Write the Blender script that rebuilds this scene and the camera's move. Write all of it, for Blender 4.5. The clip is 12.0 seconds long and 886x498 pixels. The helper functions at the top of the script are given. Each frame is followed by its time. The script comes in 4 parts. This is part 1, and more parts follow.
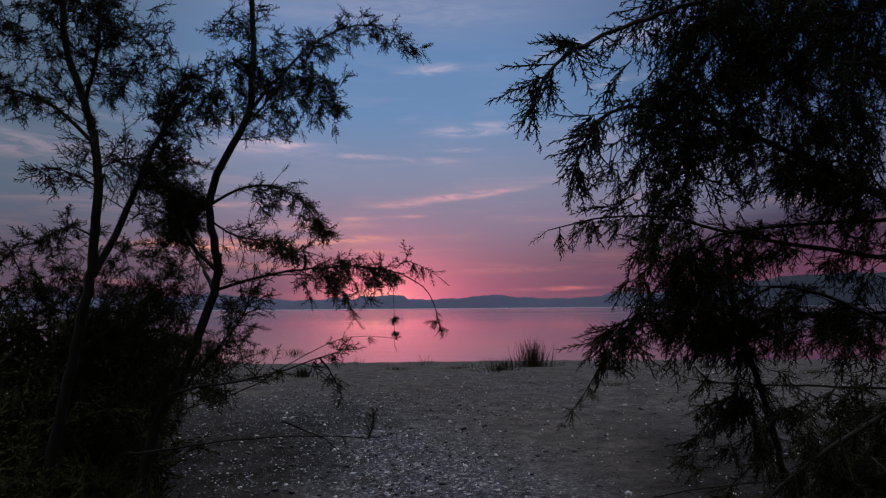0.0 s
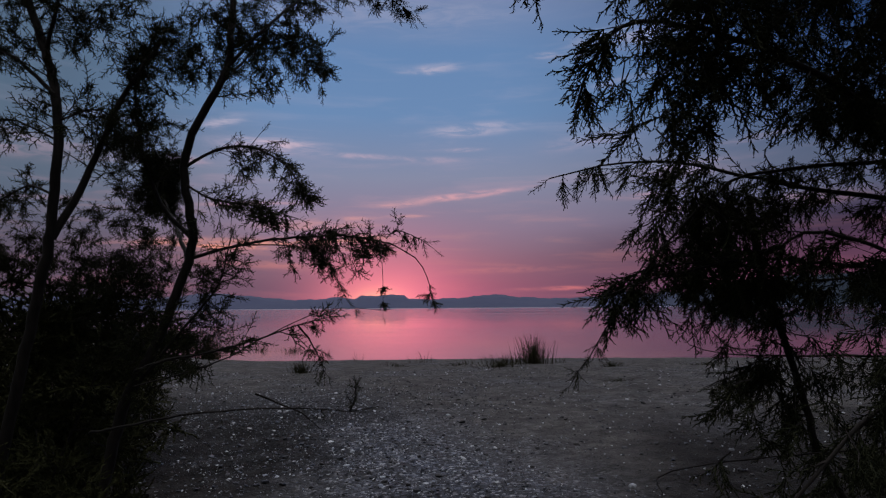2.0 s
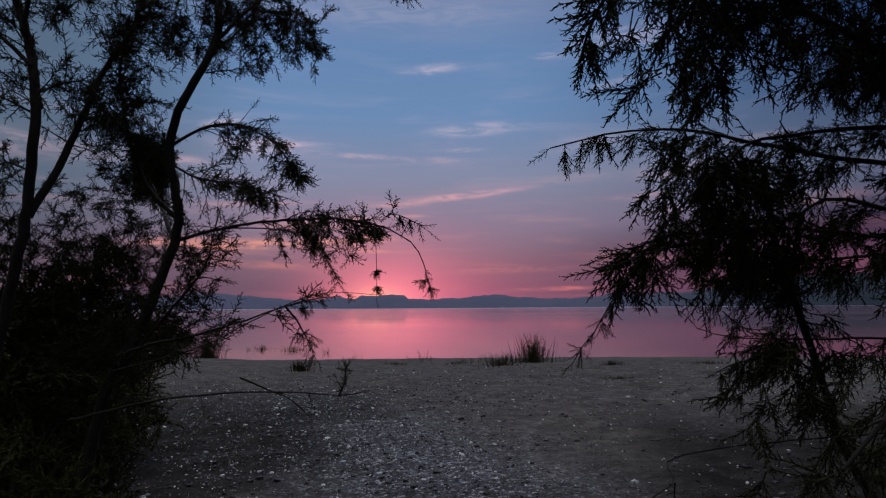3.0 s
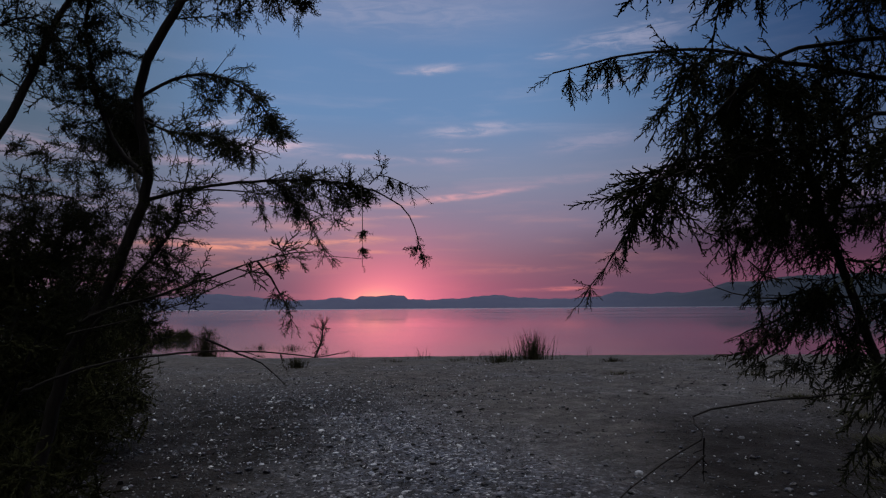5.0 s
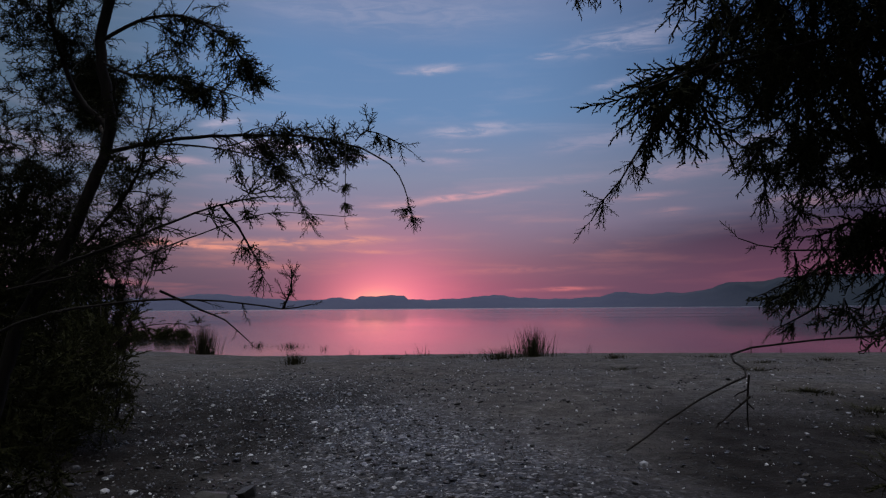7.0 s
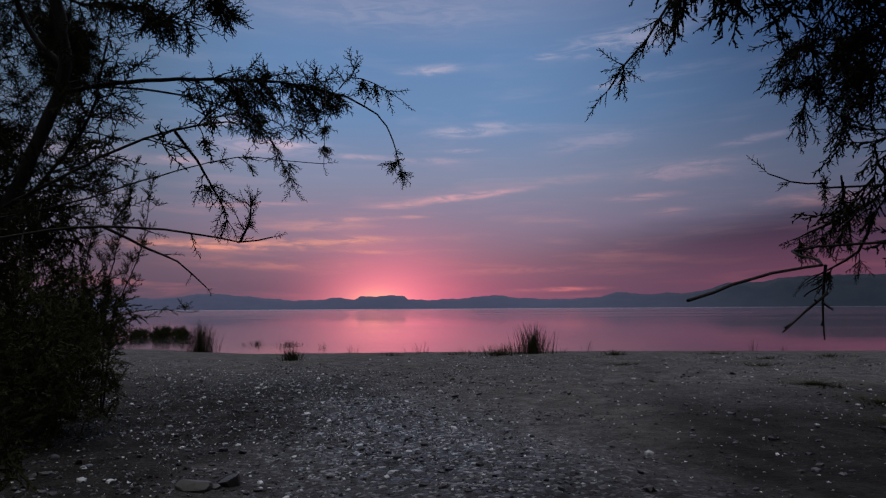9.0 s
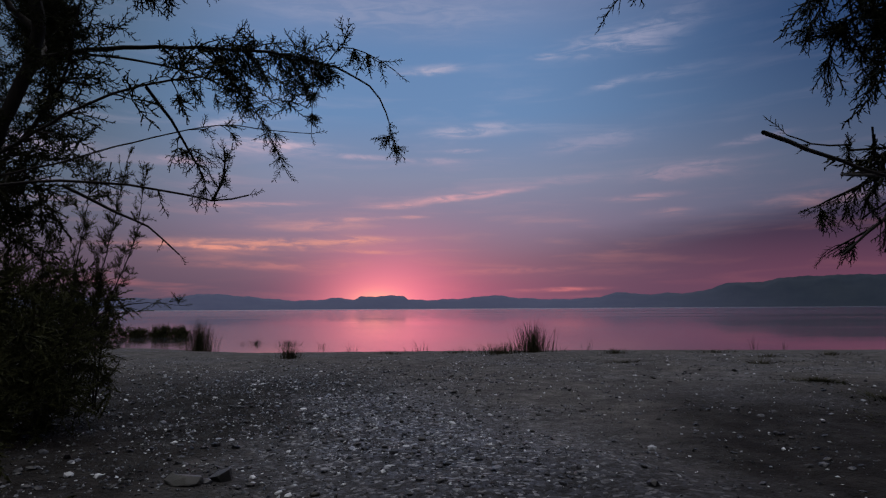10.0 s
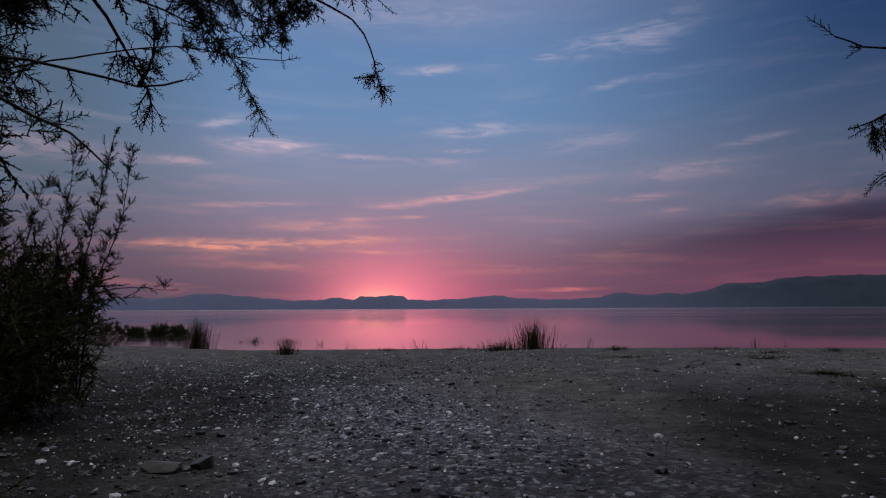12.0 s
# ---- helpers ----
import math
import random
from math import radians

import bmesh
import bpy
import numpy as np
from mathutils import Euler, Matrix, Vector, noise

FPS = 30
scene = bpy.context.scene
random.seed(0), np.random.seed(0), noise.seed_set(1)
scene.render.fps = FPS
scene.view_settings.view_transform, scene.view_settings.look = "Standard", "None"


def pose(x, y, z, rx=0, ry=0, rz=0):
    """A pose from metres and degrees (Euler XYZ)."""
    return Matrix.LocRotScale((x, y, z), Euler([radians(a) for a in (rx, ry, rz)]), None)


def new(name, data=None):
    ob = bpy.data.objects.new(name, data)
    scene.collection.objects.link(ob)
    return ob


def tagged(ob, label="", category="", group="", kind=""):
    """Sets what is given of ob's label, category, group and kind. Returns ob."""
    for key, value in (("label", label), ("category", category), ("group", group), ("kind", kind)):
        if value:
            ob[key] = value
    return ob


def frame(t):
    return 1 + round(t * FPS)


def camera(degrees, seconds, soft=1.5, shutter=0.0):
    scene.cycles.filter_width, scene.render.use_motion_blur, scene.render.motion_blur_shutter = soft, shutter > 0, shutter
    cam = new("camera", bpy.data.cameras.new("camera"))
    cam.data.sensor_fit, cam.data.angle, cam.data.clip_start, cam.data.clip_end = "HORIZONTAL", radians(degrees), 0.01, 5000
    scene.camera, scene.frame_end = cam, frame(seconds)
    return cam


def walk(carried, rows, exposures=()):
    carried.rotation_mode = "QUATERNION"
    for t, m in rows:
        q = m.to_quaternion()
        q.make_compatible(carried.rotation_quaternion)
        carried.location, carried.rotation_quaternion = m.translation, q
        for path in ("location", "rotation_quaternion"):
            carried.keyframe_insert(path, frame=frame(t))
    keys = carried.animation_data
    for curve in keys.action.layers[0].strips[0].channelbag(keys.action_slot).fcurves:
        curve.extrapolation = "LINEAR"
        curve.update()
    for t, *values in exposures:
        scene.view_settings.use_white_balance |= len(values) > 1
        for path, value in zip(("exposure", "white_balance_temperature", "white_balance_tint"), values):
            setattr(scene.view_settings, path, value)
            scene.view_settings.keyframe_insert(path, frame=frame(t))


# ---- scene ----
cam = camera(70.0, 12.0, soft=1.25)
METRES, EYE, TILT, LEAN, TURN = 1.3, 1.8, 5.3, 0.5, 0.0
ROWS = [
    (0.0, 0.0000, 0.0000, 0.0000, 0.00, 0.00, 0.00),
    (0.5, 0.0062, 0.0414, -0.0279, 0.02, 0.01, -0.03),
    (1.0, 0.0133, 0.0906, -0.0614, 0.02, -0.01, -0.03),
    (1.5, 0.0191, 0.1322, -0.0901, 0.01, -0.01, -0.04),
    (2.0, 0.0278, 0.1829, -0.1233, 0.06, -0.03, -0.06),
    (2.5, 0.0340, 0.2262, -0.1517, 0.07, -0.02, -0.10),
    (3.0, 0.0406, 0.2742, -0.1855, 0.06, -0.02, -0.12),
    (5.0, 0.0645, 0.4504, -0.3133, 0.04, 0.02, -0.06),
    (5.5, 0.0705, 0.4918, -0.3418, 0.04, 0.03, -0.05),
    (6.0, 0.0776, 0.5412, -0.3751, 0.05, 0.02, -0.09),
    (6.5, 0.0832, 0.5826, -0.4036, 0.05, 0.02, -0.08),
    (7.0, 0.0899, 0.6311, -0.4370, 0.05, 0.03, -0.10),
    (9.0, 0.1141, 0.8113, -0.5638, 0.04, 0.05, -0.15),
    (9.5, 0.1192, 0.8528, -0.5923, 0.04, 0.07, -0.15),
    (10.0, 0.1255, 0.9028, -0.6248, 0.03, 0.06, -0.15),
    (10.5, 0.1306, 0.9456, -0.6522, 0.02, 0.05, -0.18),
    (11.0, 0.1373, 0.9949, -0.6848, 0.02, 0.05, -0.18),
    (11.5, 0.1434, 1.0367, -0.7140, 0.04, 0.06, -0.18),
    (12.0, 0.1494, 1.0840, -0.7481, 0.02, 0.07, -0.22),
]
walk(cam, [(t, pose(0, 0, EYE, TILT, LEAN, TURN) @ pose(METRES * x, METRES * y, METRES * z, 90 + pitch, roll, yaw)) for t, x, y, z, yaw, pitch, roll in ROWS])

# ---- light: dusk sky after sunset, no direct sun ----
def lin(r, g, b):
    return tuple((c / 255 / 12.92) if c <= 10 else ((c / 255 + 0.055) / 1.055) ** 2.4 for c in (r, g, b)) + (1.0,)


class Nodes:
    """Short hand for building node trees."""

    def __init__(self, tree):
        self.tree = tree

    def add(self, kind, inputs=None, **props):
        n = self.tree.nodes.new(kind)
        for key, value in props.items():
            setattr(n, key, value)
        for key, value in (inputs or {}).items():
            if isinstance(value, bpy.types.NodeSocket):
                self.tree.links.new(value, n.inputs[key])
            else:
                n.inputs[key].default_value = value
        return n

    def math(self, op, a, b=0.0, c=0.0, clamp=False):
        return self.add("ShaderNodeMath", {0: a, 1: b, 2: c}, operation=op, use_clamp=clamp).outputs[0]

    def smooth(self, x, lo, hi, a=0.0, b=1.0):
        return self.add("ShaderNodeMapRange", {0: x, 1: lo, 2: hi, 3: a, 4: b}, interpolation_type="SMOOTHSTEP").outputs[0]

    def mix(self, f, a, b, blend="MIX"):
        n = self.add("ShaderNodeMix", {0: f, 6: a, 7: b}, data_type="RGBA", blend_type=blend)
        return n.outputs[2]

    def ramp(self, f, stops):
        n = self.add("ShaderNodeValToRGB", {0: f})
        e = n.color_ramp.elements
        while len(e) < len(stops):
            e.new(0.5)
        for el, (p, c) in zip(e, stops):
            el.position, el.color = p, c if len(c) == 4 else (*c, 1)
        return n.outputs[0]

    def vec(self, x, y, z):
        return self.add("ShaderNodeCombineXYZ", {0: x, 1: y, 2: z}).outputs[0]

    def noise(self, v, scale, detail=4.0, rough=0.55, distort=0.0):
        return self.add("ShaderNodeTexNoise", {"Vector": v, "Scale": scale, "Detail": detail, "Roughness": rough, "Distortion": distort}).outputs[0]


world = bpy.data.worlds.new("dusk_sky")
scene.world = world
world.use_nodes = True
world.node_tree.nodes.clear()
k = Nodes(world.node_tree)
way = k.add("ShaderNodeTexCoord").outputs["Generated"]
sx, sy, sz = k.add("ShaderNodeSeparateXYZ", {0: way}).outputs
az = k.math("ARCTAN2", sx, sy)
el = k.math("MAXIMUM", k.math("ARCSINE", sz), 0.0)
SUN_AZ = -0.093
sky = k.ramp(k.math("DIVIDE", el, 1.5708), [
    (0.0, lin(96, 80, 102)), (0.022, lin(104, 84, 104)), (0.045, lin(118, 97, 116)), (0.08, lin(128, 118, 142)),
    (0.13, lin(128, 138, 165)), (0.19, lin(103, 138, 180)), (0.25, lin(100, 134, 178)), (0.30, lin(116, 134, 172)),
    (0.45, lin(146, 146, 160)), (0.7, lin(196, 186, 182)), (1.0, lin(214, 200, 190))])
off = k.math("ABSOLUTE", k.math("SUBTRACT", az, SUN_AZ))
right = k.smooth(az, 0.06, 0.66)
sky = k.mix(k.math("MULTIPLY", right, k.smooth(el, 0.12, 0.42, 0.72, 1.0)), sky, k.mix(k.smooth(el, 0.15, 0.40), lin(56, 72, 96), lin(36, 62, 102)))
# a dull purple bank of haze whose upper edge climbs away from the afterglow
waver = k.math("MULTIPLY", k.noise(k.vec(k.math("MULTIPLY", az, 6.0), k.math("MULTIPLY", el, 30.0), 7.0), 1.0, 3.0), 0.03)
bank_top = k.math("ADD", k.math("MULTIPLY_ADD", k.math("SUBTRACT", az, 0.235), -0.11, el), waver)
low = k.smooth(bank_top, 0.085, 0.150, 1.0, 0.0)
sky = k.mix(k.math("MULTIPLY", k.smooth(az, 0.02, 0.55), low), sky, k.mix(k.smooth(el, 0.03, 0.13), lin(106, 66, 88), lin(58, 50, 72)))
left = k.smooth(az, -0.22, -0.60)
sky = k.mix(k.math("MULTIPLY", left, 0.85), sky, k.mix(k.smooth(el, 0.05, 0.18), lin(86, 76, 92), lin(80, 98, 116)))


def bell(a0, e0, wa, we, lean=0.0):
    """A soft oval patch of sky round a direction."""
    da, de = k.math("SUBTRACT", az, a0), k.math("SUBTRACT", el, e0)
    de = k.math("SUBTRACT", de, k.math("MULTIPLY", da, lean))
    q = k.math("ADD", k.math("POWER", k.math("ABSOLUTE", k.math("DIVIDE", da, wa)), 2.0), k.math("POWER", k.math("ABSOLUTE", k.math("DIVIDE", de, we)), 2.0))
    return k.math("EXPONENT", k.math("MULTIPLY", q, -1.0))


def glow(base, f, colour):
    return k.mix(f, base, colour, "ADD")


sky = glow(sky, bell(SUN_AZ + 0.10, 0.0, 0.19, 0.075), (0.22, 0.022, 0.04, 1))
sky = glow(sky, bell(SUN_AZ + 0.005, 0.0, 0.11, 0.09), (0.54, 0.085, 0.13, 1))
sky = glow(sky, bell(SUN_AZ - 0.012, 0.0, 0.075, 0.045), (0.36, 0.115, 0.065, 1))
sky = glow(sky, bell(SUN_AZ - 0.02, 0.10, 0.33, 0.075), (0.055, 0.016, 0.010, 1))
sky = glow(sky, bell(SUN_AZ + 0.1, 0.25, 0.6, 0.16), (0.013, 0.002, 0.0, 1))
sky = glow(sky, bell(SUN_AZ - 0.01, 0.012, 0.035, 0.016), (0.20, 0.17, 0.0, 1))
# clouds: thin streaks over the whole sky, and the larger wisps
streak_at = k.vec(k.math("MULTIPLY", az, 5.0), k.math("MULTIPLY", el, 42.0), 0.0)
streaks = k.smooth(k.noise(streak_at, 1.0, 5.0, 0.55, 0.4), 0.48, 0.78)
feather = k.smooth(k.noise(k.vec(k.math("MULTIPLY", az, 16.0), k.math("MULTIPLY", el, 85.0), 3.0), 1.0, 6.0, 0.62, 0.9), 0.34, 0.66)
curl = k.noise(k.vec(k.math("MULTIPLY", az, 24.0), k.math("MULTIPLY", el, 60.0), 9.0), 1.0, 3.0)
tone = k.ramp(k.math("DIVIDE", el, 0.5), [(0.0, lin(240, 120, 130)), (0.2, lin(242, 160, 138)), (0.36, lin(212, 162, 174)), (0.55, lin(190, 180, 200)), (1.0, lin(160, 164, 190))])
sky = k.mix(k.math("MULTIPLY", k.math("MULTIPLY", streaks, k.smooth(az, 0.1, 0.4, 1.0, 0.4)), k.smooth(el, 0.45, 0.05, 0.12, 0.22)), sky, tone)
# wisp: azimuth, elevation, half length, half height, lean, strength
WISPS = (
    (-0.009, 0.370, 0.046, 0.0080, 0.10, 1.00), (-0.039, 0.364, 0.036, 0.0036, 0.00, 0.50), (0.052, 0.278, 0.076, 0.0107, 0.06, 1.00), (0.032, 0.247, 0.034, 0.0036, 0.03, 0.90), (-0.012, 0.232, 0.054, 0.0054, 0.00, 0.50),
    (0.274, 0.397, 0.094, 0.0190, 0.10, 0.65), (0.303, 0.385, 0.054, 0.0089, -0.10, 0.45), (0.165, 0.383, 0.023, 0.0045, 0.00, 0.90), (0.354, 0.408, 0.080, 0.0267, 0.25, 0.26), (0.260, 0.334, 0.037, 0.0068, 0.18, 0.45),
    (0.351, 0.343, 0.080, 0.0089, 0.05, 0.23), (-0.269, 0.248, 0.085, 0.0134, 0.00, 1.25), (-0.340, 0.278, 0.034, 0.0089, 0.25, 0.88), (-0.116, 0.236, 0.064, 0.0045, -0.03, 0.90), (-0.390, 0.217, 0.062, 0.0071, 0.00, 0.62),
    (0.029, 0.175, 0.112, 0.0063, 0.10, 1.10), (-0.075, 0.161, 0.045, 0.0045, 0.05, 0.80), (-0.061, 0.144, 0.036, 0.0036, 0.00, 0.70), (-0.292, 0.159, 0.094, 0.0045, 0.05, 0.60), (-0.307, 0.098, 0.165, 0.0098, 0.02, 1.00),
    (-0.339, 0.093, 0.098, 0.0036, -0.02, 1.20), (-0.146, 0.108, 0.085, 0.0071, 0.00, 0.90), (-0.119, 0.089, 0.062, 0.0036, -0.03, 0.60), (-0.198, 0.129, 0.107, 0.0089, 0.03, 0.55), (-0.146, 0.140, 0.054, 0.0045, 0.04, 0.70),
    (-0.265, 0.067, 0.125, 0.0063, 0.00, 0.35), (0.374, 0.201, 0.085, 0.0145, 0.05, 0.36), (0.312, 0.166, 0.054, 0.0056, 0.04, 0.39), (0.344, 0.141, 0.036, 0.0068, 0.00, 0.33), (0.239, 0.253, 0.089, 0.0156, 0.08, 0.29),
    (0.463, 0.236, 0.049, 0.0068, 0.12, 0.26), (0.536, 0.147, 0.071, 0.0123, 0.03, 0.23), (0.177, 0.028, 0.067, 0.0036, 0.02, 0.70), (0.104, 0.058, 0.107, 0.0054, 0.03, 0.30), (-0.076, 0.451, 0.232, 0.0304, 0.00, 0.40),
    (0.194, 0.197, 0.080, 0.0071, 0.05, 0.30), (-0.620, 0.220, 0.160, 0.0200, 0.00, 0.40),
)
for a0, e0, wa, we, tilt, power in WISPS:
    body = bell(a0, e0, wa, we, tilt)
    torn = k.smooth(k.math("MULTIPLY", body, k.math("ADD", curl, 0.5)), 0.03, 1.15)
    sky = k.mix(k.math("MULTIPLY", k.math("MULTIPLY", torn, k.math("MULTIPLY_ADD", feather, 0.95, 0.12)), 0.8 * power, clamp=True), sky, tone)
# the sky darkens away from the afterglow
sky = k.mix(k.math("MULTIPLY", k.smooth(off, 0.7, 1.7), k.smooth(el, 0.7, 1.25, 1.0, 0.0)), sky, k.mix(1.0, sky, (0.16, 0.15, 0.14, 1), "MULTIPLY"))
sky = glow(sky, k.smooth(el, 0.55, 1.25), (0.78, 0.745, 0.74, 1))
shine = k.add("ShaderNodeBackground", {"Color": sky, "Strength": 1.0})
k.add("ShaderNodeOutputWorld", {0: shine.outputs[0]})


# ---- materials ----
def material(name):
    m = bpy.data.materials.new(name)
    m.use_nodes = True
    m.node_tree.nodes.clear()
    n = Nodes(m.node_tree)
    bsdf = n.add("ShaderNodeBsdfPrincipled")
    n.add("ShaderNodeOutputMaterial", {0: bsdf.outputs[0]})
    return m, n, bsdf


def put(n, bsdf, **sockets):
    for key, value in sockets.items():
        key = key.replace("_", " ").title() if key != "IOR" else key
        if isinstance(value, bpy.types.NodeSocket):
            n.tree.links.new(value, bsdf.inputs[key])
        else:
            bsdf.inputs[key].default_value = value


def bump(n, height, strength, distance):
    return n.add("ShaderNodeBump", {"Height": height, "Strength": strength, "Distance": distance}).outputs[0]


def foliage(name, dark, pale):
    m, n, b = material(name)
    at = n.add("ShaderNodeTexCoord").outputs["Object"]
    isle = n.add("ShaderNodeNewGeometry").outputs["Random Per Island"]
    f = n.math("ADD", n.math("MULTIPLY", n.noise(at, 4.0), 0.7), n.math("MULTIPLY", isle, 0.3))
    put(n, b, base_color=n.mix(n.smooth(f, 0.3, 0.75), (*dark, 1), (*pale, 1)), roughness=0.8)
    b.inputs["Specular IOR Level"].default_value = 0.12
    return m


def bark_material():
    m, n, b = material("tamarisk_bark")
    at = n.add("ShaderNodeTexCoord").outputs["Object"]
    stretched = n.add("ShaderNodeMapping", {0: at, 3: (60, 60, 9)}).outputs[0]
    f = n.noise(stretched, 1.0, 6.0, 0.65)
    put(n, b, base_color=n.ramp(f, [(0.3, (0.008, 0.006, 0.005)), (0.7, (0.032, 0.026, 0.022))]), roughness=0.9, normal=bump(n, f, 0.7, 0.004))
    return m


def ground_material():
    m, n, b = material("shingle_and_sand")
    at = n.add("ShaderNodeTexCoord").outputs["Object"]
    broad, mid, grain = n.noise(at, 0.35, 4.0), n.noise(at, 2.2, 5.0, 0.6), n.noise(at, 45.0, 4.0, 0.7)
    sand = n.ramp(n.math("ADD", n.math("MULTIPLY", mid, 0.6), n.math("MULTIPLY", grain, 0.4)),
                  [(0.34, (0.028, 0.026, 0.024)), (0.5, (0.105, 0.098, 0.093)), (0.66, (0.21, 0.195, 0.185))])
    cells = n.add("ShaderNodeTexVoronoi", {"Vector": at, "Scale": 30.0, "Randomness": 1.0})
    pick = n.add("ShaderNodeSeparateColor", {0: cells.outputs["Color"]}).outputs[0]
    stone = n.ramp(pick, [(0.0, (0.018, 0.019, 0.022)), (0.45, (0.075, 0.085, 0.115)), (0.8, (0.18, 0.20, 0.265)), (0.94, (0.60, 0.62, 0.68))])
    sx, sy, sz = n.add("ShaderNodeSeparateXYZ", {0: at}).outputs
    reach = n.math("ABSOLUTE", n.math("ADD", sx, n.math("MULTIPLY_ADD", sy, 0.42, -2.6)))
    fan = n.math("MULTIPLY", n.smooth(n.math("ADD", reach, n.math("MULTIPLY", mid, 2.0)), 3.6, 1.1), n.smooth(sy, 16.0, 10.0))
    stony = n.math("MULTIPLY", n.math("MAXIMUM", fan, n.smooth(broad, 0.45, 0.7, 0.0, 0.5)), n.smooth(mid, 0.35, 0.6, 0.45, 1.0))
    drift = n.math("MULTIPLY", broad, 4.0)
    # shrub shade and corner darkening painted into the ground on the left
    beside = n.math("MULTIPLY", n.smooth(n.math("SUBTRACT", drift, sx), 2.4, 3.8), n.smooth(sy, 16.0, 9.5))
    # dark soil on the right, widened to paint in corner darkening and tree shade
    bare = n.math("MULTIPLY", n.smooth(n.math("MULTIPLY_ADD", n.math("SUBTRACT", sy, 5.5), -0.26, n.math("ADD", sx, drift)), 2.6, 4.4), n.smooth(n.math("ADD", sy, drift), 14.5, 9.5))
    # the ground also turns darker towards the camera
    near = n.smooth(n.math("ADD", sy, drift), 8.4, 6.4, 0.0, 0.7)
    soil_shade = n.math("MULTIPLY", n.math("MAXIMUM", n.math("MAXIMUM", bare, near), beside), n.smooth(mid, 0.30, 0.6, 0.7, 1.0))
    colour = n.mix(soil_shade, n.mix(stony, sand, stone), n.mix(grain, (0.007, 0.0055, 0.0045, 1), (0.020, 0.016, 0.013, 1)))
    blotch = n.noise(at, 6.5, 5.0, 0.65)
    colour = n.mix(n.smooth(blotch, 0.58, 0.36, 0.0, 0.75), colour, n.mix(1.0, colour, (0.35, 0.33, 0.32, 1), "MULTIPLY"))
    height = n.math("ADD", n.math("MULTIPLY_ADD", blotch, 1.6, n.math("MULTIPLY", grain, 0.5)), n.math("MULTIPLY", n.math("SUBTRACT", 1.0, cells.outputs["Distance"]), 0.6))
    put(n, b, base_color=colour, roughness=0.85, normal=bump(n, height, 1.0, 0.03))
    n.tree.links.new(n.math("MULTIPLY_ADD", soil_shade, -0.32, 0.5), b.inputs["Specular IOR Level"])
    return m


def pebble_material(name, object_random=False, stops=None):
    m, n, b = material(name)
    at = n.add("ShaderNodeTexCoord").outputs["Object"]
    if object_random:
        pick = n.add("ShaderNodeObjectInfo").outputs["Random"]
    else:
        pick = n.add("ShaderNodeNewGeometry").outputs["Random Per Island"]
    tone = n.ramp(pick, stops)
    vein = n.noise(at, 30.0, 4.0)
    put(n, b, base_color=n.mix(n.smooth(vein, 0.35, 0.7, 0.0, 0.45), tone, n.mix(1.0, tone, (0.5, 0.48, 0.45, 1), "MULTIPLY")), roughness=0.38,
        normal=bump(n, n.noise(at, 120.0), 0.3, 0.003))
    return m


def water_material():
    m, n, b = material("calm_lake_water")
    at = n.add("ShaderNodeTexCoord").outputs["Object"]
    def ripple(sx, sy, detail):
        return n.noise(n.add("ShaderNodeMapping", {0: at, 3: (sx, sy, 1)}).outputs[0], 1.0, detail, 0.55, 0.3)
    calm = n.smooth(ripple(0.004, 0.03, 3.0), 0.38, 0.62, 0.25, 1.0)
    swell = n.math("MULTIPLY", n.math("ADD", n.math("MULTIPLY", ripple(0.025, 0.16, 3.0), 5.0), n.math("ADD", ripple(0.15, 1.0, 3.0), n.math("MULTIPLY", ripple(1.2, 5.0, 2.0), 0.12))), calm)
    away = n.add("ShaderNodeSeparateXYZ", {0: at}).outputs[1]
    gusts = n.math("ADD", n.smooth(ripple(0.006, 0.05, 4.0), 0.35, 0.65, 0.6, 1.25), n.smooth(ripple(0.05, 0.6, 3.0), 0.4, 0.62, -0.12, 0.15))
    far = n.math("ADD", n.math("MULTIPLY", n.smooth(away, 30.0, 260.0, 0.065, 0.110), gusts), n.smooth(away, 700.0, 2600.0, 0.0, 0.22))
    put(n, b, base_color=(0.10, 0.09, 0.095, 1), roughness=far, IOR=1.6, coat_weight=1.0, coat_roughness=far, anisotropic=1.0, tangent=n.vec(0.0, 1.0, 0.0), normal=bump(n, swell, 0.40, 0.06))
    return m


def hill_material():
    m, n, b = material("hazy_distant_hills")
    at = n.add("ShaderNodeTexCoord").outputs["Object"]
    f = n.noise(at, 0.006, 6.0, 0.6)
    # blue haze put in as a faint glow of the hills, darker to the right
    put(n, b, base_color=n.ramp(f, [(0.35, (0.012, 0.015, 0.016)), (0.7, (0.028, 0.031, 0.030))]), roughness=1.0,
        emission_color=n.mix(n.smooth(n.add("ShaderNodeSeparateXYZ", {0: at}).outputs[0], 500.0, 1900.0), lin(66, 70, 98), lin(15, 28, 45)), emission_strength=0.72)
    return m


LEAF = foliage("tamarisk_leaf", (0.018, 0.022, 0.010), (0.045, 0.048, 0.022))
SCRUB = foliage("undergrowth_leaf", (0.034, 0.037, 0.014), (0.064, 0.067, 0.026))
RUSH = foliage("rush_blade", (0.032, 0.036, 0.018), (0.075, 0.070, 0.038))
BARK = bark_material()
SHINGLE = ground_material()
PEBBLE = pebble_material("mixed_pebbles", False, [(0.0, (0.008, 0.008, 0.010)), (0.55, (0.026, 0.026, 0.031)), (0.78, (0.075, 0.08, 0.096)), (0.89, (0.27, 0.29, 0.34)), (0.955, (0.84, 0.87, 0.92))])
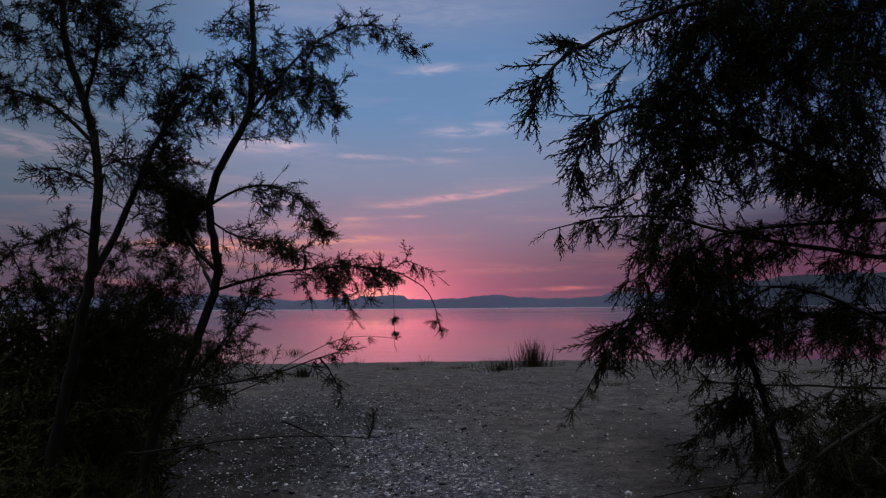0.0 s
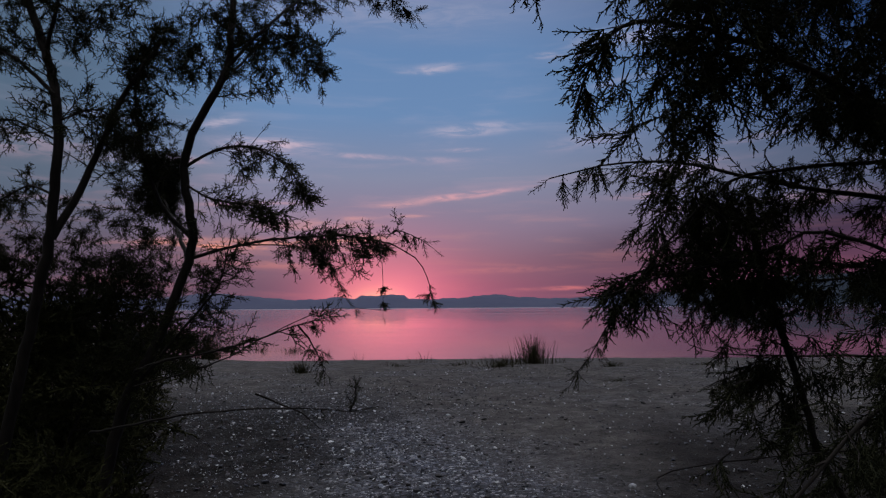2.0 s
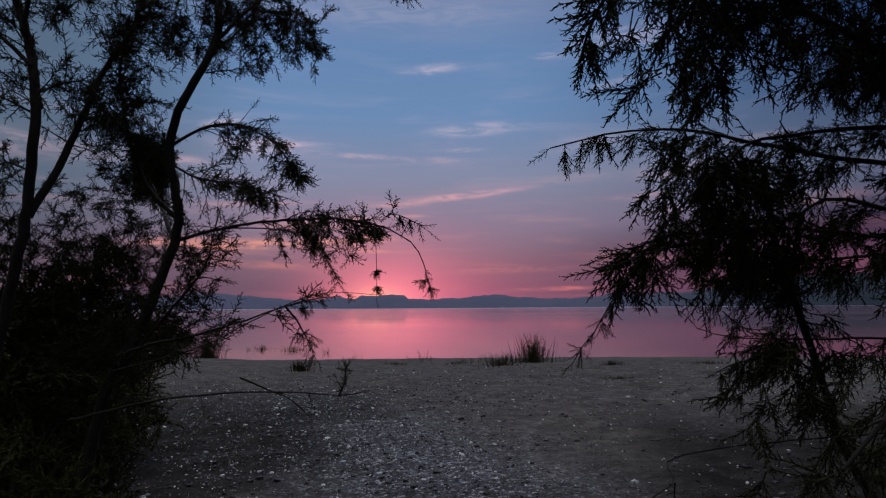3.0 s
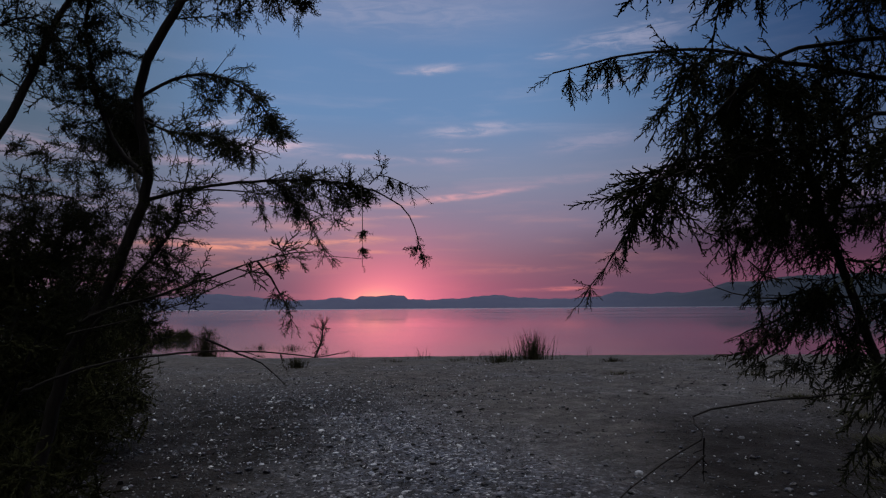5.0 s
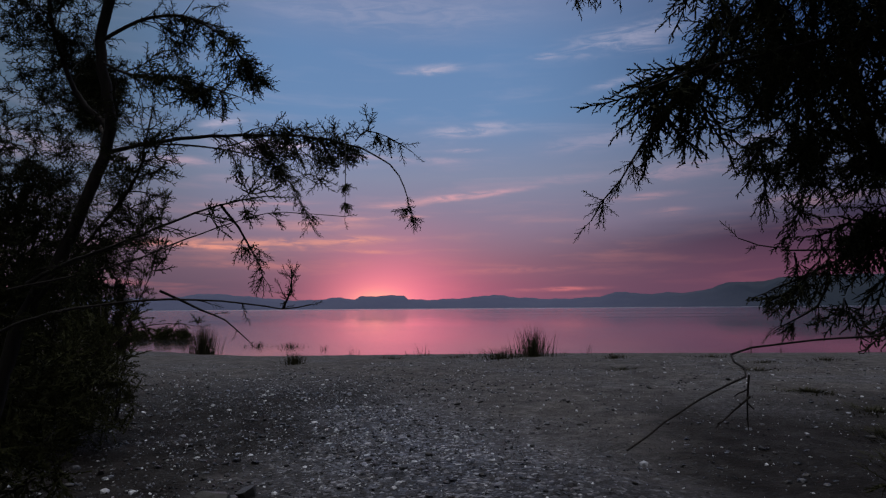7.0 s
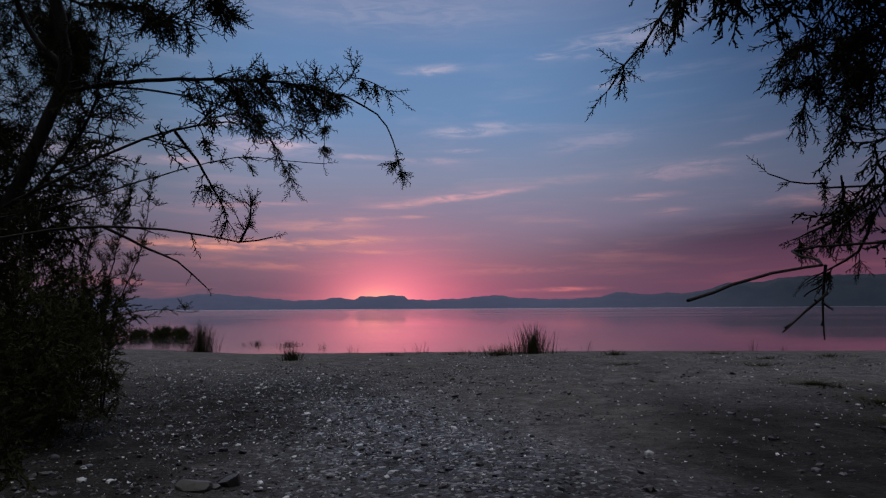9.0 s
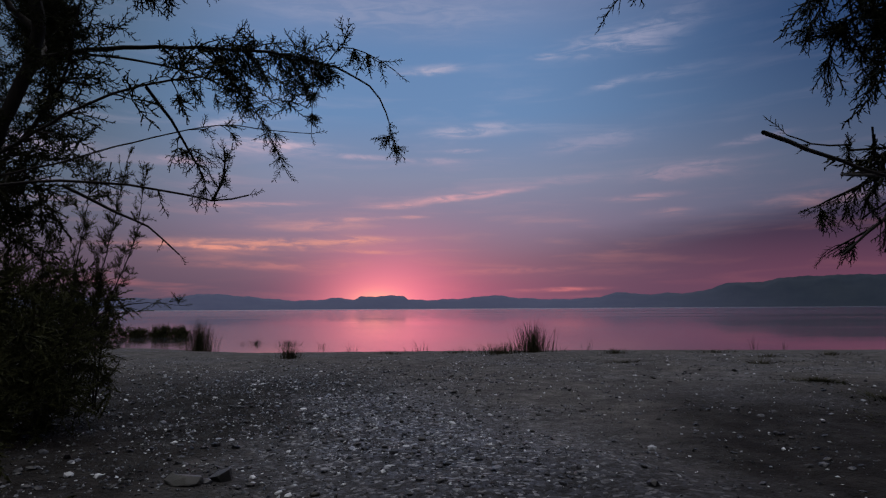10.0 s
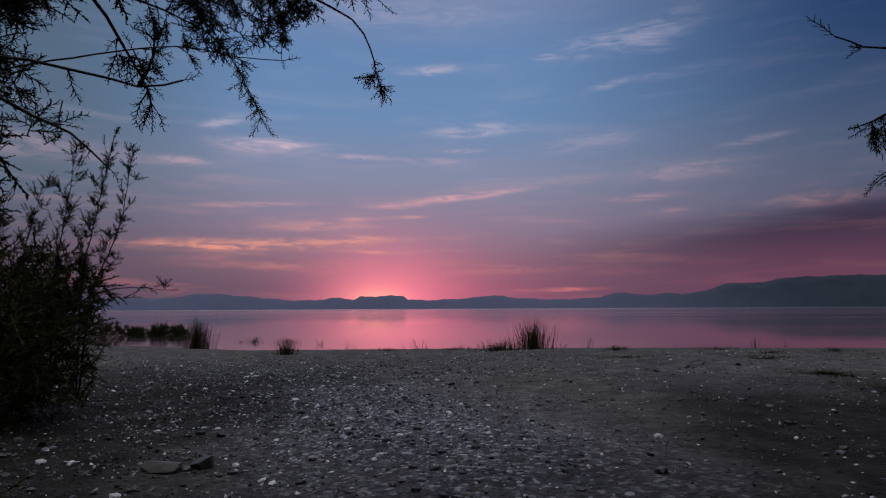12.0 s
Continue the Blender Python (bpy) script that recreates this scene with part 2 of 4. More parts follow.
PALE = pebble_material("pale_shingle", False, [(0.0, (0.012, 0.013, 0.018)), (0.40, (0.060, 0.070, 0.10)), (0.62, (0.20, 0.23, 0.31)), (0.78, (0.55, 0.60, 0.71)), (0.88, (0.84, 0.87, 0.92))])
WHITE = pebble_material("bleached_stone", True, [(0.0, (0.58, 0.60, 0.63)), (1.0, (0.86, 0.88, 0.90))])
DARK = pebble_material("dark_stone", True, [(0.0, (0.015, 0.014, 0.014)), (1.0, (0.05, 0.045, 0.04))])
ROCK = pebble_material("ochre_rock", True, [(0.0, (0.035, 0.035, 0.034)), (1.0, (0.06, 0.058, 0.052))])
WATER = water_material()
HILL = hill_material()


# ---- mesh helpers ----
def mesh_from(name, verts, tris, mat, smooth=False):
    """A mesh of triangles from arrays."""
    verts, tris = np.asarray(verts, np.float32), np.asarray(tris, np.int32)
    me = bpy.data.meshes.new(name)
    me.vertices.add(len(verts))
    me.vertices.foreach_set("co", verts.ravel())
    me.loops.add(tris.size)
    me.loops.foreach_set("vertex_index", tris.ravel())
    me.polygons.add(len(tris))
    me.polygons.foreach_set("loop_start", np.arange(0, tris.size, 3, dtype=np.int32))
    me.polygons.foreach_set("use_smooth", np.full(len(tris), smooth))
    me.update(calc_edges=True)
    me.materials.append(mat)
    return me


def child(name, me, parent):
    ob = new(name, me)
    ob.parent = parent
    return ob


def unit(v):
    v = np.asarray(v, float)
    return v / (np.linalg.norm(v, axis=-1, keepdims=True) + 1e-9)


def spline(points, step):
    """Smooth curve through the points, resampled."""
    p = np.array(points, float)
    p = np.vstack([2 * p[0] - p[1], p, 2 * p[-1] - p[-2]])
    out = []
    for i in range(1, len(p) - 2):
        n = max(2, int(np.linalg.norm(p[i + 1] - p[i]) / step))
        t = np.linspace(0, 1, n, endpoint=False)[:, None]
        a, b, c, d = p[i - 1], p[i], p[i + 1], p[i + 2]
        out.append(0.5 * (2 * b + (c - a) * t + (2 * a - 5 * b + 4 * c - d) * t ** 2 + (3 * b - a - 3 * c + d) * t ** 3))
    return np.vstack(out + [p[-2:-1]])


def tube(points, radii, sides):
    """Tapered tube round a polyline: vertices and triangles."""
    p, r = np.asarray(points, float), np.asarray(radii, float)
    tan = unit(np.gradient(p, axis=0))
    ref = np.array([0.31, 0.17, 0.93]) if abs(tan[0][2]) < 0.8 else np.array([0.93, 0.31, 0.17])
    u = unit(np.cross(tan, ref))
    w = np.cross(tan, u)
    ang = np.arange(sides) * 2 * math.pi / sides
    ring = p[:, None] + r[:, None, None] * (u[:, None] * np.cos(ang)[None, :, None] + w[:, None] * np.sin(ang)[None, :, None])
    n = len(p)
    i = np.arange(n - 1)[:, None] * sides
    j = np.arange(sides)[None, :]
    a, b = i + j, i + (j + 1) % sides
    tri = np.stack([np.stack([a, b, b + sides], -1), np.stack([a, b + sides, a + sides], -1)], 2).reshape(-1, 3)
    return ring.reshape(-1, 3), tri


class Heap:
    """Collects pieces of one mesh."""

    def __init__(self):
        self.v, self.t, self.n = [], [], 0

    def add(self, v, t):
        self.v.append(v)
        self.t.append(np.asarray(t) + self.n)
        self.n += len(v)

    def mesh(self, name, mat, smooth=False):
        return mesh_from(name, np.vstack(self.v), np.vstack(self.t), mat, smooth)


def spike(root, tip, r):
    """A three-sided spike: vertices and triangles."""
    d = unit(tip - root)
    u = unit(np.cross(d, [0.31, 0.53, 0.79]))
    w = np.cross(d, u)
    v = np.array([root + r * u, root + r * (-0.5 * u + 0.866 * w), root + r * (-0.5 * u - 0.866 * w), tip])
    return v, np.array([[0, 1, 3], [1, 2, 3], [2, 0, 3]])


def sprig(seed, length=0.105, forks=13, thick=1.0, side=3, spread=1.0):
    """One feathery tamarisk sprig along +z, with alternate branchlets that fork again."""
    rng = np.random.default_rng(seed)
    h = Heap()
    s = np.linspace(0, 1, 4)
    bend = rng.normal(0, 0.16, 2)
    axis = np.stack([bend[0] * s ** 2 * length, bend[1] * s ** 2 * length, s * length], 1)
    h.add(*tube(axis, np.linspace(0.0016, 0.0010, 4) * thick, 3))
    turn = rng.uniform(0, 6.28)
    for q in np.linspace(0.10, 1.0, forks):
        root = np.array([np.interp(q, s, axis[:, j]) for j in range(3)])
        turn += 2.4 + rng.normal(0, 0.3)
        flare = spread * rng.uniform(0.35, 0.75) * (1 - 0.5 * (q > 0.97))
        d = unit([math.cos(turn) * flare, math.sin(turn) * flare, 0.75])
        reach = length * (0.6 + 0.4 * spread) * rng.uniform(0.17, 0.30) * (1.15 - 0.55 * q)
        tip = root + d * reach + np.array([0, 0, reach * 0.15])
        h.add(*spike(root, tip, 0.0023 * thick))
        for f in (0.35, 0.65, 0.9)[:side]:
            if rng.random() < 0.8:
                e = unit(d + unit(rng.normal(0, 1, 3)) * 0.9)
                start = root + (tip - root) * f
                h.add(*spike(start, start + e * reach * rng.uniform(0.28, 0.5), 0.0019 * thick))
    return np.vstack(h.v), np.vstack(h.t)


SPRIGS = [sprig(i) for i in range(5)]
HANGING_SPRIGS = [sprig(60 + i, 0.115, 12, 0.9, 3, 0.85) for i in range(6)]
SHORT_SPRIGS = [sprig(20 + i, 0.082, 10, 0.95, 3, 1.4) for i in range(5)]
SCRUB_SPRIGS = [sprig(40 + i, 0.12, 8, 2.1, 1) for i in range(4)]


def turned(dirs, rolls):
    """Rotations whose z axis is each direction."""
    z = unit(dirs)
    ref = np.where(np.abs(z[:, 2:3]) < 0.9, [[0.0, 0.0, 1.0]], [[1.0, 0.0, 0.0]])
    x = unit(np.cross(ref, z))
    y = np.cross(z, x)
    c, s = np.cos(rolls)[:, None], np.sin(rolls)[:, None]
    return np.stack([x * c + y * s, y * c - x * s, z], 2)


class Tamarisk:
    """A tamarisk: limbs given by a few bends, fine growth seeded along them."""

    def __init__(self, seed, label, leaf=LEAF, thick=1.0, name="tamarisk_tree", category="tree", group="tamarisks by the beach", sprigs=SPRIGS, wild=0.9, flow=(0, 0, 0)):
        self.rng = np.random.default_rng(seed)
        self.root = tagged(new(name), label, category, group)
        self.based = False
        self.twigs, self.at, self.way, self.size = Heap(), [], [], []
        self.leaf, self.thick, self.sprigs, self.fine = leaf, thick, sprigs, 1.0
        self.wild, self.flow = wild, np.array(flow, float)

    def leafy(self, at, way, size):
        self.at.append(at), self.way.append(way), self.size.append(size * self.fine)

    def limb(self, name, points, r0, r1, n=0, size=0.3, start=0.2, droop=0.5, leaf=1.0, tip=0, gap=0.045, fine=1.0):
        rng, self.fine = self.rng, fine
        if not self.based:
            self.root.location = points[0]
            self.based = True
        p = spline(points, 0.05)
        p[1:-1] += rng.normal(0, min(0.0025, 0.2 * r0), (len(p) - 2, 3))
        v, t = tube(p, np.linspace(r0, r1, len(p)), 8 if r0 > 0.012 else 6)
        child(name, mesh_from(name, v - np.array(self.root.location), t, BARK, True), self.root)
        tan = unit(np.gradient(p, axis=0))
        for j in range(n):
            f = start + (1 - start) * (j + rng.random()) / n
            i = int(f * (len(p) - 1))
            self.shoot(p[i], tan[i], size * rng.uniform(0.35, 1.05) * (1.3 - f), droop, leaf, min(r1 * 0.9, 0.003) + 0.0006, gap)
            if rng.random() < leaf:
                self.leafy(p[i], unit(0.6 * tan[i] + unit(rng.normal(0, 1, 3)) * (0.1 + self.wild) + np.array([0, 0, -0.5 * droop]) + 0.6 * self.flow), rng.uniform(0.5, 1.0))
        if leaf > 0 and n:
            for q in range(1 + 3 * tip):
                self.leafy(p[-1 - q], unit(tan[-1] + rng.normal(0, 0.35, 3)), rng.uniform(0.6, 0.9))

    def shoot(self, at, along, length, droop, leaf, r, gap):
        rng = self.rng
        d = unit(0.9 * along + unit(rng.normal(0, 1, 3)) * 0.95 + np.array([0, 0, 0.15 - 0.5 * droop]))
        steps = max(3, int(length / 0.035))
        pts = [at]
        for s in range(steps):
            d = unit(d + np.array([0, 0, -0.16 * droop]) + rng.normal(0, 0.10, 3))
            pts.append(pts[-1] + d * length / steps)
            if s > 0 and rng.random() < leaf * 0.021 / gap:
                for q in range(4):
                    self.leafy(pts[-1], unit(0.6 * d + unit(rng.normal(0, 1, 3)) * self.wild + np.array([0, 0, -0.55 * droop]) + 0.6 * self.flow), rng.uniform(0.5, 1.1))
        self.twigs.add(*tube(pts, np.linspace(r, 0.0010, len(pts)), 4))
        if leaf > 0:
            self.leafy(pts[-1], d, rng.uniform(0.6, 1.0))

    def clump(self, centre, radii, n, scale=1.0, droop=0.3):
        """Dense growth: short shoots from a middle outward, thick with sprigs."""
        rng, self.fine = self.rng, 1.0
        c, rad = np.array(centre), np.array(radii)
        for j in range(max(3, n // 8)):
            start = c + unit(rng.normal(0, 1, 3)) * rad * rng.random() ** 0.45
            d = unit(rng.normal(0, 1, 3) * (0.1 + self.wild) + 0.5 * (start - c) / rad + np.array([0, 0, -0.5 * droop]) + 1.2 * self.flow)
            reach = rng.uniform(0.05, 0.12) * scale
            end = start + d * reach + np.array([0, 0, -0.2 * droop * reach])
            p = np.array([start, (start + end) / 2 + rng.normal(0, 0.08, 3) * reach, end])
            self.twigs.add(*tube(p, np.array([0.0025, 0.002, 0.001]) * scale, 3))
            for q in range(7):
                self.leafy(start + (end - start) * rng.uniform(0.1, 1), unit(0.6 * d + unit(rng.normal(0, 1, 3)) * (0.1 + self.wild) + np.array([0, 0, -0.8 * droop]) + 0.8 * self.flow), rng.uniform(0.5, 1.05) * scale)

    def finish(self):
        base = np.array(self.root.location)
        if self.twigs.n:
            v, t = np.vstack(self.twigs.v) - base, np.vstack(self.twigs.t)
            tagged(child("brushwood", mesh_from("brushwood", v, t, BARK), self.root), kind="stuff")
        at, way, size = np.array(self.at), np.array(self.way), np.array(self.size)
        rot = turned(way, self.rng.uniform(0, 6.28, len(at)))
        kind = self.rng.integers(0, len(self.sprigs), len(at))
        h = Heap()
        for i, (sv, st) in enumerate(self.sprigs):
            w = np.nonzero(kind == i)[0]
            if len(w):
                wide = np.array([self.thick, self.thick, 1.0])
                v = np.einsum("nij,vj->nvi", rot[w], sv * wide) * size[w][:, None, None] + at[w][:, None] - base
                h.add(v.reshape(-1, 3), (st[None] + (np.arange(len(w)) * len(sv))[:, None, None]).reshape(-1, 3))
        child("crown", h.mesh("crown", self.leaf), self.root)
        return self.root


# ---- ground, lake and far shore ----
def smoothstep(x, a, b):
    t = np.clip((x - a) / (b - a), 0, 1)
    return t * t * (3 - 2 * t)


def ground_z(x, y):
    """Height of the beach: a bench that falls to the lake, and a low spit of land beyond."""
    x, y = np.asarray(x, float), np.asarray(y, float)
    s = y - 5.5 * smoothstep(-x, 9, 20) - 0.5 * np.sin(x * 0.13 + 1.0)
    z = np.interp(s, [-3000, -6, 4, 9, 13, 18, 24, 30, 36, 45, 60, 120, 4000], [0.8, 0.06, 0.02, 0.0, -0.10, -0.28, -0.55, -0.87, -1.25, -1.75, -2.4, -4, -9])
    z = z + 0.9 * np.exp(-((y - 58 - 0.2 * (x + 30)) / 5) ** 2) * smoothstep(-x, 25, 31) * 1.4
    near = np.exp(-(np.maximum(np.hypot(x, y - 10) - 15, 0) / 15) ** 2)
    return z + near * (0.025 * np.sin(x * 1.7 + 0.6 * np.sin(y * 1.1)) * np.sin(y * 1.3 + 0.8) + 0.012 * np.sin(x * 4.1 + y * 2.7) + 0.010 * np.sin(y * 5.3 - x * 3.1))


WATER_Z = -1.25


def stretched(fine, step, far, growth=1.14):
    """Grid lines: even out to fine, then growing to far."""
    a = list(np.arange(0, fine + step / 2, step))
    d = step
    while a[-1] < far:
        d *= growth
        a.append(min(a[-1] + d, far))
    return np.array(a)


def grid(xs, ys, height, name, mat):
    gx, gy = np.meshgrid(xs, ys)
    v = np.stack([gx, gy, height(gx, gy)], -1).reshape(-1, 3)
    i = (np.arange(len(ys) - 1)[:, None] * len(xs) + np.arange(len(xs) - 1)[None]).ravel()
    w = len(xs)
    tri = np.concatenate([np.stack([i, i + 1, i + w + 1], 1), np.stack([i, i + w + 1, i + w], 1)])
    return new(name, mesh_from(name, v, tri, mat, True))


pos = stretched(11, 0.17, 4200)
xs = np.concatenate([-pos[:0:-1], pos])
ys = np.concatenate([-stretched(3, 0.15, 4000)[:0:-1], stretched(40, 0.19, 4000)])
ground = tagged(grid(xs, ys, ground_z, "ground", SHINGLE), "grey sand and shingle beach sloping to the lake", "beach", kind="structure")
lake = tagged(grid(np.linspace(-4200, 4200, 29), np.concatenate([[22, 40, 80, 200], np.linspace(600, 4000, 15)]), lambda x, y: x * 0 + WATER_Z, "water", WATER),
              "calm lake water reflecting the pink dusk sky", "lake", kind="structure")


def skyline(u):
    """Rise of the far shore over the lake, as a slope, at u = sideways over ahead."""
    def hump(c, w):
        return np.exp(-((u - c) / w) ** 2)
    px = 16.5 + 12 * hump(-0.36, 0.07) + 9 * smoothstep(-u, 0.36, 0.6) + 3.5 * hump(-0.163, 0.020)
    px = px + 6.5 * smoothstep(u, -0.142, -0.128) * (1 - smoothstep(u, -0.062, -0.054))
    px = px + 7.5 * hump(0.078, 0.032) + 12 * hump(0.283, 0.030) + 9 * smoothstep(u, 0.29, 0.36) + 30 * smoothstep(u, 0.36, 0.60) + 7 * hump(0.455, 0.03) + 10 * smoothstep(u, 0.6, 0.9)
    px = px + 0.8 * np.sin(u * 61) + 0.6 * np.sin(u * 143 + 1) + 0.35 * np.sin(u * 391 + 2)
    return px / 1120


def far_shore():
    az = np.radians(np.linspace(-62, 62, 720))
    u = np.tan(az)
    rows = [(3300, 0.0), (3420, 0.35), (3560, 0.75), (3700, 1.0), (3900, 0.6), (4200, 0.0)]
    v = []
    for dist, f in rows:
        top = skyline(u) * 3700 * np.cos(az)
        v.append(np.stack([dist * np.sin(az), dist * np.cos(az), WATER_Z - 0.5 + f * top * (1 + 0.10 * np.sin(u * 90 + dist) * (f < 1))], 1))
    n = len(az)
    i = (np.arange(len(rows) - 1)[:, None] * n + np.arange(n - 1)[None]).ravel()
    tri = np.concatenate([np.stack([i, i + 1, i + n + 1], 1), np.stack([i, i + n + 1, i + n], 1)])
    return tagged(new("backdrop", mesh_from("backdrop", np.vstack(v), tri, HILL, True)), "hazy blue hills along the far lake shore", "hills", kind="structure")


far_shore()

# ---- tamarisks ----
slim = Tamarisk(11, "slim dark tamarisk with bare forked stems and feathery top", thick=1.3, sprigs=SHORT_SPRIGS)
lean = Tamarisk(12, "leaning dark tamarisk with a long bough drooping over the beach", thick=1.3, sprigs=SHORT_SPRIGS)
broad = Tamarisk(13, "broad dark tamarisk with dense hanging feathery branches", thick=1.35, sprigs=HANGING_SPRIGS, wild=0.65, flow=(-0.14, -0.05, -0.42))

# slender tamarisk with a bare lower stem
slim.limb("trunk", [(-1.86, 2.90, -0.05), (-1.78, 2.85, 0.80), (-1.60, 2.80, 1.70), (-1.55, 2.78, 1.94), (-1.53, 2.77, 2.43), (-1.65, 2.85, 2.76), (-1.82, 2.95, 3.14), (-1.90, 3.05, 3.81)], 0.028, 0.013, n=39, size=0.31, start=0.62, droop=0.2)
slim.limb("limb", [(-1.54, 2.78, 1.95), (-1.46, 2.86, 2.21), (-1.35, 2.90, 2.55), (-1.21, 2.95, 2.83)], 0.018, 0.008, n=33, size=0.22, start=0.35, droop=0.3)
slim.limb("limb", [(-1.55, 2.77, 2.54), (-1.81, 2.90, 2.75), (-2.04, 3.00, 2.86), (-2.40, 3.10, 2.97)], 0.01, 0.004, n=33, size=0.19, start=0.45, droop=0.5)
slim.limb("limb", [(-1.65, 2.85, 2.75), (-1.57, 2.80, 2.99), (-1.57, 2.80, 3.39)], 0.01, 0.005, n=27, size=0.25, start=0.2, droop=0.3)
slim.limb("limb", [(-1.53, 2.77, 2.35), (-1.65, 2.70, 2.41), (-1.71, 2.65, 2.40)], 0.005, 0.002, n=14, size=0.15, start=0.2, droop=0.6, leaf=0.35)
slim.limb("limb", [(-1.53, 2.78, 2.12), (-1.73, 2.90, 2.19), (-1.91, 2.95, 2.12), (-2.11, 3.00, 2.10)], 0.006, 0.002, n=18, size=0.15, start=0.3, droop=0.3)
slim.limb("limb", [(-1.53, 2.77, 2.43), (-1.35, 2.75, 2.47), (-1.20, 2.75, 2.34)], 0.005, 0.002, n=14, size=0.15, start=0.2, droop=0.6, leaf=0.5)
slim.clump((-1.48, 2.90, 2.92), (0.19, 0.19, 0.18), 260)
slim.clump((-2.06, 3.00, 3.16), (0.19, 0.24, 0.29), 150)
slim.clump((-1.73, 2.95, 3.25), (0.18, 0.17, 0.16), 260)
slim.clump((-2.16, 3.10, 3.29), (0.19, 0.18, 0.17), 100)
slim.clump((-1.47, 3.00, 3.15), (0.16, 0.16, 0.16), 110)
slim.clump((-2.08, 3.30, 2.08), (0.24, 0.18, 0.13), 110)
slim.clump((-2.10, 3.50, 1.94), (0.38, 0.23, 0.08), 170)

# leaning tamarisk with a long bough over the beach
lean.limb("trunk", [(-1.62, 3.05, -0.05), (-1.41, 3.10, 1.13), (-1.29, 3.15, 1.47), (-1.20, 3.18, 1.73), (-1.14, 3.20, 1.99), (-1.19, 3.20, 2.33), (-1.10, 3.17, 2.58), (-1.00, 3.20, 2.81), (-1.01, 3.30, 3.16), (-1.06, 3.40, 3.66), (-1.07, 3.45, 4.44)], 0.03, 0.01, n=51, size=0.26, start=0.6, droop=0.25)
lean.limb("limb", [(-1.14, 3.20, 1.90), (-1.00, 3.25, 1.95), (-0.81, 3.35, 2.00), (-0.55, 3.45, 2.03), (-0.36, 3.50, 2.02), (-0.23, 3.52, 1.99)], 0.009, 0.0035, n=40, size=0.21, fine=0.9, start=0.45, droop=0.95)
lean.limb("limb", [(-0.25, 3.52, 2.00), (-0.11, 3.52, 1.92), (-0.05, 3.52, 1.82), (-0.03, 3.52, 1.74), (-0.01, 3.52, 1.66)], 0.004, 0.0015, n=4, size=0.05, fine=0.7, start=0.7, droop=0.8, tip=1)
lean.limb("limb", [(-0.26, 3.52, 2.02), (-0.21, 3.50, 2.06), (-0.12, 3.48, 2.03), (-0.01, 3.48, 1.96)], 0.003, 0.0015, n=8, size=0.05, start=0.2, droop=0.9, leaf=0.5)
lean.limb("limb", [(-1.07, 3.20, 1.92), (-0.99, 3.35, 1.97), (-0.85, 3.50, 1.99), (-0.74, 3.65, 1.99), (-0.67, 3.80, 1.98), (-0.62, 3.90, 1.91), (-0.58, 4.00, 1.80), (-0.53, 4.04, 1.69)], 0.005, 0.0015, n=18, size=0.10, fine=0.75, start=0.45, droop=0.8)
lean.limb("limb", [(-1.29, 3.00, 1.40), (-1.12, 2.90, 1.45), (-0.90, 2.75, 1.49), (-0.65, 2.62, 1.55), (-0.52, 2.62, 1.60), (-0.39, 2.65, 1.63)], 0.008, 0.002, n=18, size=0.14, start=0.2, droop=0.7, leaf=0.45)
lean.limb("limb", [(-0.51, 2.63, 1.60), (-0.49, 2.72, 1.55), (-0.48, 2.80, 1.50), (-0.46, 2.85, 1.44), (-0.45, 2.85, 1.39)], 0.004, 0.0015, n=8, size=0.06, fine=0.7, start=0.4, droop=0.8, tip=1)
lean.limb("limb", [(-1.42, 2.90, 1.16), (-1.05, 2.55, 1.26), (-0.78, 2.42, 1.315), (-0.54, 2.38, 1.335), (-0.38, 2.42, 1.325), (-0.29, 2.46, 1.31), (-0.22, 2.46, 1.32)], 0.006, 0.0015, n=5, size=0.07, fine=0.45, start=0.55, droop=0.3, leaf=0.2)
lean.limb("limb", [(-0.29, 2.46, 1.31), (-0.27, 2.46, 1.36), (-0.27, 2.46, 1.41)], 0.003, 0.0015, n=6, size=0.035, fine=0.4, start=0.2, droop=0.0)
lean.limb("limb", [(-0.64, 2.55, 1.36), (-0.55, 2.60, 1.31), (-0.49, 2.62, 1.28), (-0.43, 2.65, 1.22)], 0.004, 0.0015, n=2, size=0.04, fine=0.4, start=0.6, droop=0.3, leaf=0.1)
lean.limb("limb", [(-1.00, 3.20, 2.81), (-0.88, 3.40, 3.10), (-0.72, 3.70, 3.43), (-0.51, 3.95, 3.63), (-0.31, 4.15, 3.65), (-0.12, 4.20, 3.53)], 0.01, 0.002, n=66, size=0.21, start=0.2, droop=0.7)
lean.limb("limb", [(-0.97, 3.20, 2.80), (-0.84, 3.50, 3.11), (-0.70, 3.70, 3.11), (-0.60, 3.75, 2.97)], 0.007, 0.002, n=39, size=0.19, start=0.25, droop=0.8)
lean.limb("limb", [(-1.19, 3.20, 2.33), (-1.05, 3.20, 2.41), (-0.88, 3.20, 2.43), (-0.71, 3.20, 2.34), (-0.60, 3.22, 2.16)], 0.008, 0.002, n=39, size=0.17, start=0.25, droop=0.7)
lean.limb("limb", [(-1.18, 3.20, 2.25), (-1.01, 3.10, 2.16), (-0.80, 3.05, 2.12), (-0.61, 3.05, 2.06)], 0.006, 0.002, n=30, size=0.17, start=0.25, droop=0.6)
lean.limb("limb", [(-1.14, 3.20, 1.99), (-1.34, 3.30, 2.18), (-1.44, 3.30, 2.45), (-1.48, 3.30, 2.79), (-1.37, 3.30, 3.10)], 0.012, 0.005, n=39, size=0.19, start=0.3, droop=0.3)
